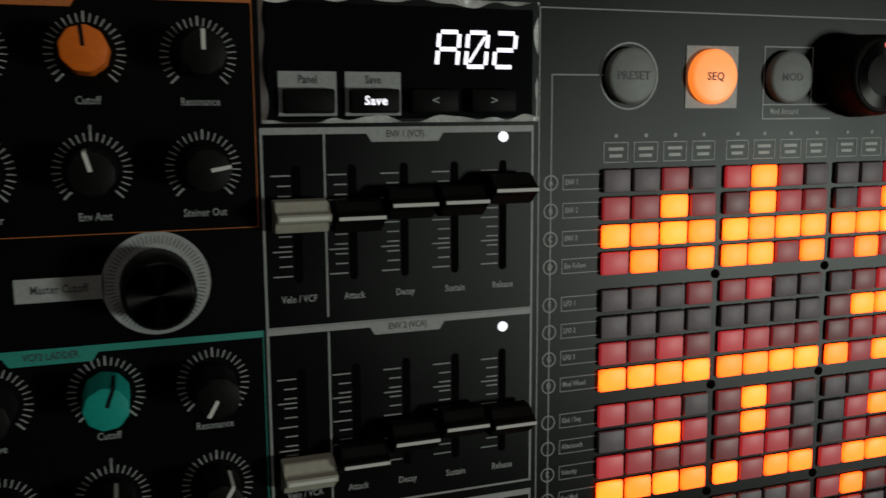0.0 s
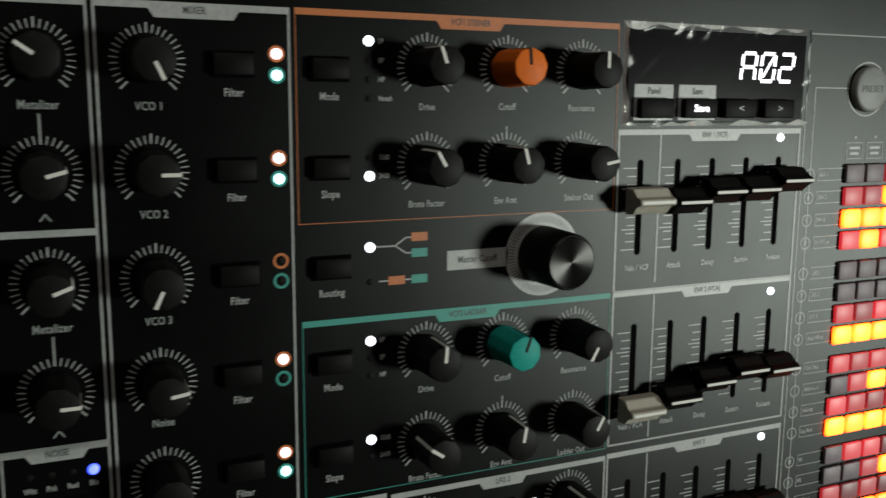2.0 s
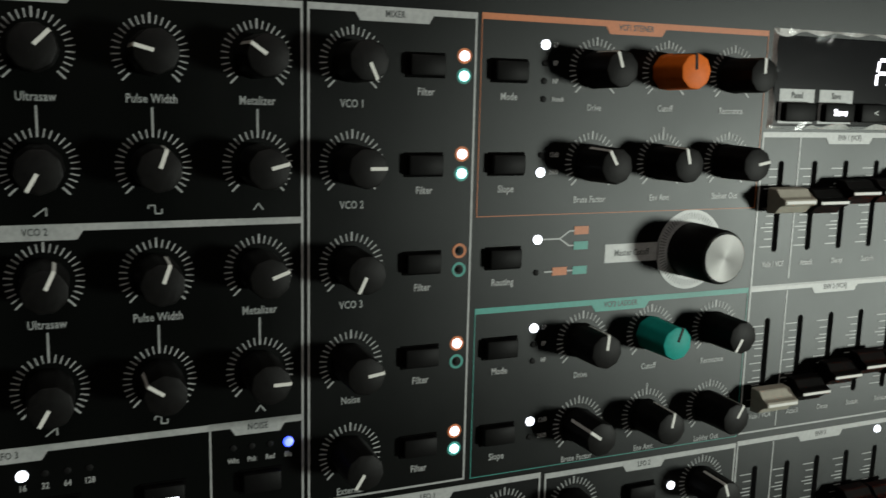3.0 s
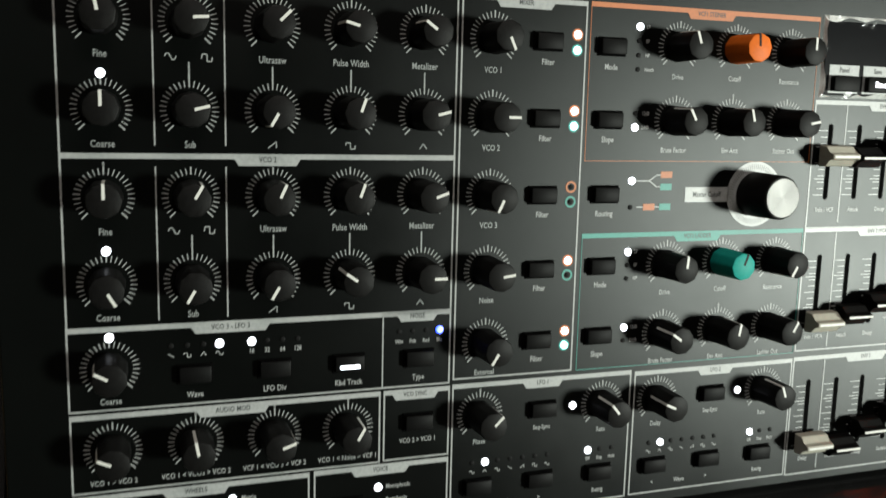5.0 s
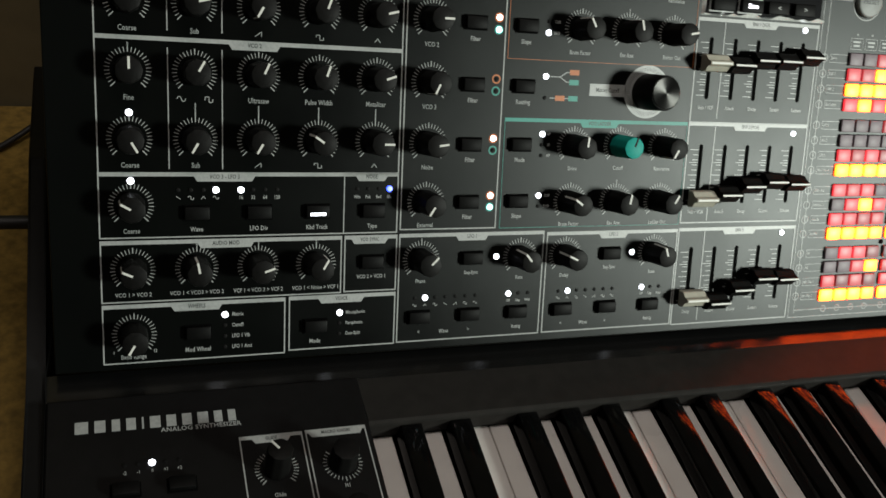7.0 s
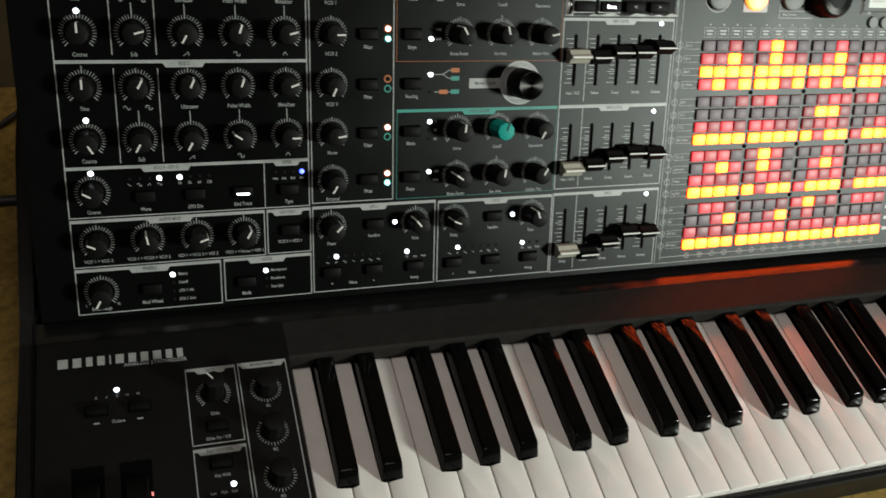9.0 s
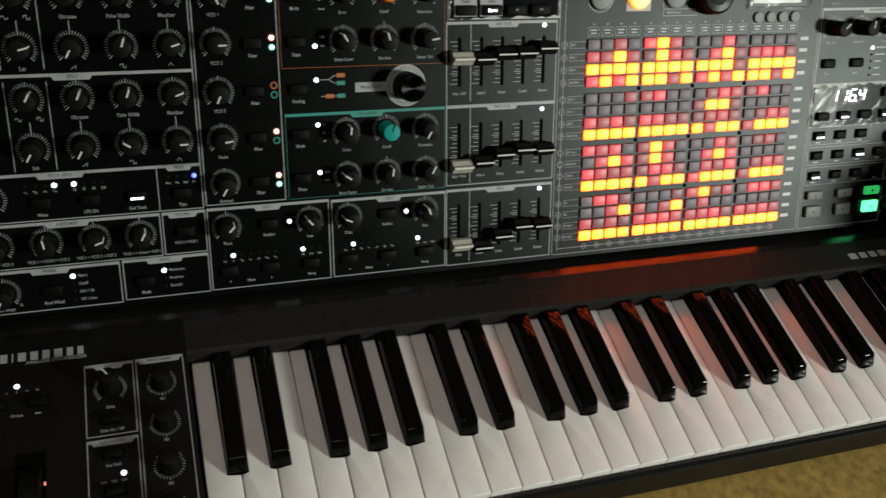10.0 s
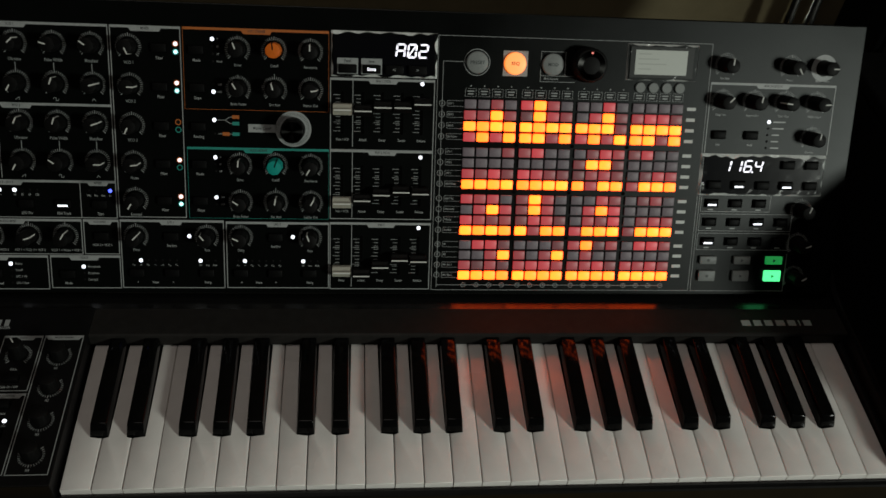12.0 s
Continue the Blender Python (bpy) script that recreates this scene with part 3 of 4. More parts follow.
RINGS = []
for mt in (M_ORANGE_PRINT, M_TEAL_PRINT):
    bm = bmesh.new()
    ring(bm, 0, 0, 1.75, 2.6)
    RINGS.append(mesh("light_ring", bm, mt))
for n, (v, a, t, st) in enumerate(((212.0, 155, "VCO 1", (1, 1)), (179.4, 90, "VCO 2", (1, 1)), (146.1, -155, "VCO 3", (0, 0)), (113.1, 82, "Noise", (1, 0)), (80.7, -148, "External", (1, 1)))):
    knob(170.4, v, a)
    legend(t, 170.4, v - 13.2, 2.6)
    button(195.3, v - 0.2)
    legend("Filter", 195.6, v - 8.9, 2.6)
    for k, on in enumerate(st):
        vv = v + 3.3 - 6.6 * k
        place("light_ring", RINGS[k], panel, spot(Matrix.Identity(4), 209.2, vv))
        light(209.2, vv, (3 + k) if on else 0)

# ---- filters ----
FC = (260.7, 291.5, 322.4)
for u, v, a, k, t in ((0, 212.4, -20, None, "Drive"), (1, 212.6, -5, K_ORANGE, "Cutoff"), (2, 212.2, 0, None, "Resonance"), (0, 179.4, -30, None, "Brute Factor"), (1, 179.4, -15, None, "Env Amt"), (2, 179.4, 80, None, "Steiner Out"),
                      (0, 113, 5, None, "Drive"), (1, 113.4, 20, K_TEAL, "Cutoff"), (2, 113, -150, None, "Resonance"), (0, 80, -55, None, "Brute Factor"), (1, 80, 10, None, "Env Amt"), (2, 80, 30, None, "Ladder Out")):
    knob(FC[u], v, a, k, label="black rubber knob with white pointer" if k is None else ("orange filter knob with dark pointer" if k is K_ORANGE else "teal filter knob with dark pointer"))
    legend(t, FC[u], v - 13.4, 2.4)
    if t == "Env Amt":
        legend("0", FC[u], v + 12.2, 1.6)
for v, t, lights, names in ((211.0, "Mode", (9.3, 3.1, -3.1, -9.3), ("LP", "BP", "HP", "Notch")), (179.2, "Slope", (3.1, -3.1), ("12dB", "24dB")), (146.0, "Routing", (6, -6), ()),
                            (113.2, "Mode", (6.2, 0, -6.2), ("LP", "BP", "HP")), (80.7, "Slope", (3.1, -3.1), ("12dB", "24dB"))):
    button(226.2, v)
    legend(t, 226.3, v - 8.8, 2.6)
    for n, d in enumerate(lights):
        light(239.8, v + d, 1 if n == (1 if (t == "Slope" and v > 100) else 0) else 0)
        if names:
            legend(names[n], 243.2, v + d, 1.7, align="LEFT")
# routing pictograms
bm = bmesh.new()
quad_line(bm, 242, 152, 249, 152, 0.5)
for s in (1, -1):
    quad_line(bm, 249, 152, 253, 152 + 2.7 * s, 0.5)
    quad_line(bm, 253, 152 + 2.7 * s, 256, 152 + 2.7 * s, 0.5)
quad_line(bm, 243, 140, 261, 140, 0.5)
part("routing_lines", bm, M_PRINT, panel)
for u0, u1, v, mt in ((255, 261, 154.8, M_ORANGE_PRINT), (255, 261, 149.2, M_TEAL_PRINT), (246.5, 252.5, 140, M_ORANGE_PRINT), (255, 261, 140, M_TEAL_PRINT)):
    part("routing_block", mmbox(u0, u1, v - 1.5, v + 1.5, 0, 0.2), mt, panel)

# master cutoff
bm = bmesh.new()
ring(bm, 307.4, 145.5, 8, 15.6, n=64)
mmbox(268.6, 293, 142, 149, 0, 0.16, bm=bm)
part("master_plate", bm, M_PRINT, panel)
bm = bmesh.new()
for k in range(72):
    a = 2 * math.pi * k / 72
    quad_line(bm, 307.4 + 11.9 * math.cos(a), 145.5 + 11.9 * math.sin(a), 307.4 + 14.4 * math.cos(a), 145.5 + 14.4 * math.sin(a), 0.28, 0, 0.2)
part("master_scale", bm, M_INK, panel)["kind"] = "stuff"
legend("Master Cutoff", 280.5, 145.5, 2.5, material=M_INK, h=0.2)
big = part("master_knob", lathe([(10.6, 0.4), (10.6, 3), (10.2, 19.0), (9.6, 20.0)], 72, None, 36, 0.02), M_KNOB, synth, "large knob with spun aluminium cap", m=spot(FACE, 307.4, 145.5), smooth=True)
part("metal_cap", lathe([(9.2, 19.9), (9.2, 20.3), (8.9, 20.5), (0.6, 20.35)], 64), M_ALU, big, "spun aluminium cap")

# ---- low frequency oscillators ----
for u0, a1, a2, t1, lit in ((169, 45, -40, "Phase", 1), (260.2, -65, -20, "Delay", 1)):
    knob(u0, 47.8, a1)
    legend(t1, u0, 35.4, 2.4)
    knob(u0 + 61.4, 47.8, a2)
    legend("Rate", u0 + 61.4, 35.4, 2.4)
    if t1 == "Phase":
        legend("0", u0, 59.2, 1.6)
    button(u0 + 30.7, 48)
    legend("Seq-Sync", u0 + 30.7, 39.4, 2.2)
    light(u0 + 46.1, 48.3)
    for n in range(7):
        light(u0 - 3 + 6.2 * n, 25.7, 1 if n == lit else 0)
        strokes((SINE, TRI, SQUARE, RAMP, SAW, SQUARE_B, SINE)[n], u0 - 3 + 6.2 * n, 21.4, 1.1, 0.32)
    for n in range(3):
        light(u0 + 55.2 + 6.3 * n, 25.7, 1 if n == 0 else 0)
        legend(("Off", "Step", "Multi")[n], u0 + 55.2 + 6.3 * n, 21.5, 1.6)
    for d, t in ((0, "<"), (30.6, ">"), (61.2, "Retrig")):
        button(u0 + d - 0.4, 14.5)
        legend(t, u0 + d, 5.4, 2.2)
    legend("Wave", u0 + 15.3, 5.3, 2.3)

# ---- envelopes ----
SLOTS = (350, 367.8, 384.9, 402.3, 419.6)
CAPS = ((164.2, 163.6, 167.0, 167.2, 170.4), (81.6, 84.5, 89.8, 92.6, 91.3), (18, 15.2, 23.2, 30, 29))


def cap_mesh(w, material):
    bm = prism([(-5.2, 2.5), (5.2, 2.5), (4.8, 7.2), (1.7, 9.6), (1.1, 12.6), (-1.1, 12.6), (-1.7, 9.6), (-4.8, 7.2)], -w / 2, w / 2)
    bmesh.ops.bevel(bm, geom=bm.edges[:], offset=0.0004, segments=1, profile=0.5, affect="EDGES")
    bmesh.ops.transform(bm, matrix=Matrix(((0, 0, 1, 0), (1, 0, 0, 0), (0, 1, 0, 0), (0, 0, 0, 1))), verts=bm.verts)
    return mesh("slider_cap", bm, material)


CAP_BLACK, CAP_CREAM = cap_mesh(15, M_KNOB), cap_mesh(16.5, M_CAP)
STEM = mesh("stem", mmbox(-1.2, 1.2, -2.6, 2.6, -3, 4, 0.2), M_SLOT)
CAP_LINE = mesh("cap_line", mmbox(-7.4, 7.4, -0.55, 0.55, 12.4, 12.75), M_POINTER)
SLOT_ARC = [(1.3 * math.cos(math.pi * i / 10), 1.3 * math.sin(math.pi * i / 10)) for i in range(11)]
SLOT = mesh("slider_slot", prism([(x, 35.7 + y) for x, y in SLOT_ARC] + [(-x, 1.3 - y) for x, y in SLOT_ARC], -0.2, 0.18), M_SLOT)
tick_bm = bmesh.new()
for k in range(21):
    if k % 2 == 0 or k % 5 == 0:
        mmbox(-1.9 - (6.0 if k % 5 == 0 else 4.0), -1.9, 2.1 + 31.5 * k / 20, 2.5 + 31.5 * k / 20, 0, 0.15, bm=tick_bm)
SLOT_SCALE = mesh("slider_scale", tick_bm, M_PRINT)
for e, v0 in enumerate((142.5, 77.8, 13.1)):
    for s, u in enumerate(SLOTS):
        place("slider_slot", SLOT, panel, spot(Matrix.Identity(4), u, v0))
        place("slider_scale", SLOT_SCALE, panel, spot(Matrix.Identity(4), u, v0))["kind"] = "stuff"
        cap = place("slider", CAP_CREAM if s == 0 else CAP_BLACK, synth, spot(FACE, u, CAPS[e][s]), "cream slider cap with white line" if s == 0 else "black slider cap with white line")
        place("stem", STEM, cap)
        place("cap_line", CAP_LINE, cap)
        legend((("Velo / VCF", "Velo / VCA", "Delay")[e], "Attack", "Decay", "Sustain", "Release")[s], u, v0 - 5.2, 2.3)
    light(419.6, v0 + 44.8, 1)


# ---- displays ----
SEG = {"A": "abcefg", "0": "abcdef", "2": "abdeg", "1": "bc", "6": "acdefg", "4": "bcfg"}


def digit(ch, w=7.2, h=11.5, t=1.35, slant=0.10, slash=False):
    bm = bmesh.new()
    pt = {"a": (0.6, h, w - 0.6, h), "g": (0.6, h / 2, w - 0.6, h / 2), "d": (0.6, 0, w - 0.6, 0), "f": (0, h / 2 + 0.6, 0, h - 0.6), "b": (w, h / 2 + 0.6, w, h - 0.6), "e": (0, 0.6, 0, h / 2 - 0.6), "c": (w, 0.6, w, h / 2 - 0.6)}
    for s in SEG[ch]:
        x0, y0, x1, y1 = pt[s]
        quad_line(bm, x0 + slant * y0, y0, x1 + slant * y1, y1, t, 0.9, 1.0)
    if slash:
        quad_line(bm, 1.2 + slant * 1.2, 1.4, w - 1.2 + slant * h, h - 1.4, 0.9, 0.9, 1.0)
    return bm


win = part("display_window", mmbox(342, 430, 193.5, 228.5, 0, 0.8, 0.3), M_GLOSS, synth, "glossy black display window with protective film", m=FACE)
for ch, u in (("A", 396.0), ("0", 405.9), ("2", 415.8)):
    part("digit", digit(ch, 6.9, 10.8, slash=(ch == "0")), M_DIGIT, win, m=spot(Matrix.Identity(4), u, 210))
for u, lit in ((354.2, 0), (374.9, 1)):
    part("label_plate", mmbox(u - 9, u + 9, 194.5, 208, 0.8, 1.0), M_PRINT, win)
    legend(("Panel", "Save")[lit], u, 205.5, 2.6, win, M_INK, h=1.1)
for u in (354.2, 374.9, 394.6, 414.8):
    b = place("button", BTN, synth, spot(FACE, u, 199, 0.9) @ Matrix.Diagonal((1.28, 1.1, 1, 1)), "black display button")
    if u == 374.9:
        place("legend", text_mesh("Save", 3.0, M_DIGIT, "CENTER", 0.06), b, Matrix.Translation((0, 0, 0.00325)) @ Matrix.Diagonal((0.75, 0.85, 1, 1)))
    elif u > 380:
        place("legend", text_mesh("<" if u < 400 else ">", 2.6, M_PRINT, "CENTER", 0.03), b, Matrix.Translation((0, 0, 0.00325)))

# ---- protective film ----
def film(u0, u1, v0, v1, h, amp, seed, rim_width=1.0, nu=84, nv=36):
    bm = bmesh.new()
    grid = []
    for j in range(nv + 1):
        row = []
        for i in range(nu + 1):
            a, b = i / nu, j / nv
            edge = min(a, 1 - a) * (u1 - u0) / 6, min(b, 1 - b) * (v1 - v0) / 6
            e = max(0.0, 1 - min(edge))
            su, sv = a * (u1 - u0), b * (v1 - v0)
            p = Vector(((su + sv) * 0.030 + seed, (su - sv) * 0.095, seed * 0.7))
            wob = noise.noise(p) + 0.5 * noise.noise(p * 2.7)
            lift = h + amp * (wob * (0.45 + 2.4 * e) - 0.8 * abs(noise.noise(p * 1.3 + Vector((4, 7, 2)))) + 0.10 * noise.noise(p * 4.3)) + 1.1 * e * abs(noise.noise(p * 1.7 + Vector((9, 3, 1))))
            row.append(bm.verts.new(((u0 + a * (u1 - u0) + e * wob * 0.6) * MM, (v0 + b * (v1 - v0) + e * wob * 0.6) * MM, max(lift, 0.4) * MM)))
        grid.append(row)
    for p, q in zip(grid, grid[1:]):
        for i in range(nu):
            bm.faces.new((p[i], p[i + 1], q[i + 1], q[i]))
    me = mesh("protective_film", bm, M_FILM)
    me.shade_smooth()
    ob = place("protective_film", me, synth, FACE, "crinkled clear protective film")
    ob.visible_shadow = False
    # milky, curled rims of the sheet, their white also carrying the lamp's highlight
    for x0, y0, x1, y1 in ((u0, v1, u1, v1), (u0, v0, u0, v1), (u1, v0, u1, v1), (u0, v0, u1, v0)):
        bm = bmesh.new()
        n = int(max(abs(x1 - x0), abs(y1 - y0)) / 1.5)
        last = None
        for i in range(n + 1):
            x, y = x0 + (x1 - x0) * i / n, y0 + (y1 - y0) * i / n
            k = noise.noise(Vector((x * 0.11, y * 0.11, seed * 3)))
            w = max(0.25, rim_width * ((1.1 if y0 == y1 == v1 else 0.6) + 1.9 * k))
            s = 1 if (x0 == x1 and x0 == u0) or (y0 == y1 and y0 == v0) else -1
            dx, dy = (s * w, 0) if x0 == x1 else (0, s * w)
            pair = [bm.verts.new((x * MM, y * MM, (0.5 + 0.4 * k) * MM)), bm.verts.new(((x + dx) * MM, (y + dy) * MM, (h + 0.5 + 0.9 * k) * MM))]
            if last:
                bm.faces.new((last[0], pair[0], pair[1], last[1]))
            last = pair
        rim = mesh("film_rim", bm, M_FILM_EDGE)
        rim.shade_smooth()
        place("film_rim", rim, ob, None, "milky creased film edge, whitened for its highlight").visible_shadow = False
    return ob


film(340.0, 432.0, 192.3, 231.0, 1.7, 0.26, 3.1, 1.6)
film(679.0, 800.0, 92.5, 131.5, 1.7, 0.30, 7.7, 2.0)
film(601.5, 667.0, 196, 228.0, 2.0, 0.40, 5.2)

# ---- matrix ----
bm = bmesh.new()
for u0, u1, v0, v1 in ((432.8, 679.8, 229.5, 229.9), (432.8, 679.8, -1.0, -0.6), (432.6, 433.0, -1, 229.7), (679.6, 680.0, -1, 229.7), (437.3, 437.7, 2, 208), (437.3, 457, 207.6, 208), (437.3, 650, 3.8, 4.2)):
    mmbox(u0, u1, v0, v1, 0, 0.15, bm=bm)
part("matrix_frame", bm, M_PRINT, panel)
for u, mt, r, t in ((467.2, M_BUTTON_GREY, 9.6, "PRESET"), (500.8, M_SEQ, 9.6, "SEQ"), (534.6, M_BUTTON_GREY, 9.6, "MOD")):
    if t == "SEQ":
        part("button_plate", mmbox(490.3, 512.3, 196.4, 218.4, 0, 0.3), M_PRINT, panel)
    b = part("round_button", lathe([(r + 0.1, 0.2), (r + 0.1, 2.4), (r - 0.3, 3.0), (r - 1.2, 3.3)], 48), mt, synth, "round button lit orange" if t == "SEQ" else "round grey push button", m=spot(FACE, u, 207.5), smooth=True)
    place("legend", text_mesh(t, 2.9, M_INK, "CENTER", 0.06), b, Matrix.Translation((0, 0, 0.0034)))
bm = bmesh.new()
ring(bm, 467.2, 207.5, 11.0, 11.6, n=48)
part("button_ring", bm, M_PRINT, panel)
for u0, u1, v0, v1 in ((524.4, 546, 218.4, 218.8), (524, 524.4, 192.6, 218.8), (546, 546.4, 197.8, 218.8), (524, 556, 192.2, 192.6), (524.4, 556, 197.4, 197.8)):
    part("frame_line", mmbox(u0, u1, v0, v1, 0, 0.15), M_PRINT, panel)
legend("Mod Amount", 534, 195.0, 2.2)
enc = part("encoder_knob", lathe([(15.6, 0.4), (15.6, 2.5), (14.8, 13.5), (14.0, 14.6), (13.2, 15)], 72, None, 24, 0.02), M_KNOB, synth, "large black encoder knob", m=spot(FACE, 566, 208.2), smooth=True)
part("dished_cap", lathe([(12.6, 14.9), (12.3, 15.3), (6, 14.9), (0.5, 14.7)], 64), M_ALU, enc)
part("red_mark", lathe([(1.0, 15.1), (0.9, 15.5)], 14), led("led_red", (1.0, 0.06, 0.02), 2.5), enc, m=Matrix.Translation((0.0, 0.0108, 0)))
lcd = part("lcd_screen", mmbox(604.5, 663.5, 198, 226, 0, 1.0, 0.4), mat("lcd_bezel", (0.02, 0.021, 0.02), 0.4, 0.0, 0.3), synth, "small lcd screen with lifted protective film", m=FACE)
part("screen", mmbox(609.3, 657.1, 201.2, 222.8, 1.0, 1.15), M_LCD, lcd)
bm = bmesh.new()
for k in range(4):
    mmbox(612, 624 + 7 * (k % 3), 218.8 - 4.4 * k, 219.8 - 4.4 * k, 1.15, 1.22, bm=bm)
part("screen_lines", bm, mat("lcd_ink", (0.43, 0.45, 0.41), 0.5), lcd)
for n in range(4):
    part("soft_button", lathe([(4.6, 0.2), (4.6, 1.6), (4.1, 2.1)], 32), M_BUTTON_GREY, synth, "small round grey button", m=spot(FACE, 615.9 + 12.2 * n, 189.6), smooth=True)

STATES = """
..r.rYr...r.....
rrYrrYrr.rYrrrrr
YYYYYYYYYYYrYYYY
rYrYYYrYrYrYYYrY
...rrr...rrrrr..
........rYYr....
rrrrrrrrrrrr.rrr
YYYYYYYYYrYYrYYY
rrr.rYr...rr.rr.
.rYrrYr..rYr....
rrrrrrrr.rrr.rrr
YYYYYrYYrYYYrYYY
.rrr...rrYrr.rrr
..rYr.rY.r......
rrrrrrrrrrrrrrrr
YYYYYYYYYYYYYYYY""".split()


def col_u(c):
    return 462.6 + 12.08 * c + 2.75 * (c // 4)


def row_v(r):
    return 171.3 - 9.78 * r - 3.65 * (r // 4)


def pad_mesh(material):
    return mesh("pad", mmbox(-5.3, 5.3, -4.0, 4.0, 0, 1.9, 0.6, 2), material, True)


PADS = {"Y": (pad_mesh(M_PAD_LIT), "pad lit amber"), "r": (pad_mesh(M_PAD_DIM), "pad glowing dim red, including bleed from lit neighbours"), ".": (pad_mesh(M_PAD_OFF), "unlit grey pad")}
for r in range(16):
    for c in range(16):
        me, lab = PADS[STATES[r][c]]
        place("pad", me, synth, spot(FACE, col_u(c), row_v(r)), lab)
bm = bmesh.new()
for r in range(16):
    for c in range(16):
        mmbox(col_u(c) - 5.35, col_u(c) + 5.35, row_v(r) - 4.0, row_v(r) + 4.35, 0, 0.12, bm=bm)
part("pad_cutout", bm, M_SLOT, panel)["kind"] = "stuff"
HOLE = mesh("screw_hole", lathe([(1.7, 0), (1.7, 0.4), (1.2, 0.45)], 16), M_SLOT)
for c in (3.5, 7.5, 11.5):
    for r in (3.5, 7.5, 11.5):
        place("screw_hole", HOLE, panel, spot(Matrix.Identity(4), (col_u(int(c)) + col_u(int(c) + 1)) / 2, (row_v(int(r)) + row_v(int(r) + 1)) / 2, 0.05))
ROWS_TEXT = ("ENV 1", "ENV 2", "ENV 3", "Env Follow", "LFO 1", "LFO 2", "LFO 3", "Mod Wheel", "Kbd / Seq", "Aftertouch", "Velocity", "Seq Mod", "M1", "M2", "M3 / Exp 1", "M4 / Exp 2")
bm = bmesh.new()
TAB = mesh("row_tab", mmbox(-4.2, 4.2, -1.5, 1.5, 0, 0.3, 0.1, 1), mat("row_tab_grey", (0.55, 0.56, 0.54), 0.5))
for r in range(16):
    v = row_v(r)
    ring(bm, 437.5, v, 2.3, 2.7, n=20)
    for a0, a1, b0, b1 in ((442, 458, 2.4, 2.65), (442, 458, -2.65, -2.4), (442, 442.25, -2.5, 2.5), (457.75, 458, -2.5, 2.5)):
        mmbox(a0, a1, v + b0, v + b1, 0, 0.15, bm=bm)
    legend("ABCDEFGHIJKLMNOP"[r], 437.5, v, 2.2)
    legend(ROWS_TEXT[r], 443, v, 1.9, align="LEFT", squeeze=0.7)
    place("row_tab", TAB, panel, spot(Matrix.Identity(4), 665.7, v))
for c in range(16):
    u = col_u(c)
    ring(bm, u, 4, 1.9, 2.3, n=18)
    legend(str(c + 1), u, 4, 1.6)
    for a0, a1, b0, b1 in ((-4.9, 4.9, 3.3, 3.55), (-4.9, 4.9, -3.55, -3.3), (-4.9, -4.65, -3.4, 3.4), (4.65, 4.9, -3.4, 3.4)):
        mmbox(u + a0, u + a1, 181.2 + b0, 181.2 + b1, 0, 0.15, bm=bm)
    for w, d in ((6.0, 1.2), (5.0, -1.2)):
        mmbox(u - w / 2, u + w / 2, 181.2 + d - 0.55, 181.2 + d + 0.55, 0, 0.15, bm=bm)
    if c < 12:
        ring(bm, u, 187.0, 0.2, 0.7, n=10)
part("matrix_print", bm, M_PRINT, panel)["kind"] = "stuff"

# ---- effects and sequencer section ----
section(682.2, 801, 196.2, 132, "ANALOG EFFECTS", 741, tab_w=32, sides="lr", size=2.0)
for u, v, a in ((694, 211.5, 5), (755.5, 211.5, 150), (787, 211.5, 90), (694, 179.3, 45), (724, 179.3, 10), (754, 179.3, -85), (784, 179.3, 85), (783.5, 147, 10), (783, 79, 20), (783.5, 46, 70), (783.5, 13.5, 60)):
    knob(u, v, a)
bm = bmesh.new()
ring(bm, 787, 211.5, 7.5, 12.0, n=48)
part("volume_ring", bm, M_PRINT, panel)
for t, u, v in (("Fine Tune", 694, 199.8), ("Phones", 755.5, 199.8), ("Master Volume", 787, 199.8), ("Delay Time", 694, 167), ("Regeneration", 724, 167), ("Tone / Rate", 754, 167), ("Width / Depth", 784, 167), ("Dry/Wet", 783.5, 134)):
    legend(t, u, v, 2.0)
for n in range(5):
    light(740.8, 161.5 - 6.0 * n, 1 if n == 0 else 0)
    part("legend_bar", mmbox(744.8, 744.8 + (12, 11, 7, 7, 8)[n], 160.9 - 6 * n, 162.1 - 6 * n, 0, 0.15), M_PRINT, panel)
for u, t in ((693.9, "Sync"), (724.6, "Mode")):
    button(u, 148.9)
    legend(t, u, 139.8, 2.2)
win2 = part("display_window", mmbox(683, 797, 93.8, 129.6, 0, 0.8, 0.3), M_GLOSS, synth, "glossy black tempo display window with film", m=FACE)
for ch, u in (("1", 700.8), ("1", 711.2), ("6", 721.4), ("4", 731.4)):
    part("digit", digit(ch, 6.6, 10.2, 1.25, 0.17), M_DIGIT, win2, m=spot(Matrix.Identity(4), u, 115.0))
part("digit_point", mmbox(729.2, 730.6, 114.2, 115.6, 0.9, 1.0), M_DIGIT, win2)
for u, v, lit in ((763.6, 121.9, 0), (786.6, 121.9, 0), (694.0, 102.4, 0), (717.4, 102.4, 1), (740.9, 102.4, 0), (764.1, 102.4, 1), (787.5, 102.4, 0)):
    b = button(u, v, lit)
    b.matrix_basis = spot(FACE, u, v, 0.8)
bm = bmesh.new()
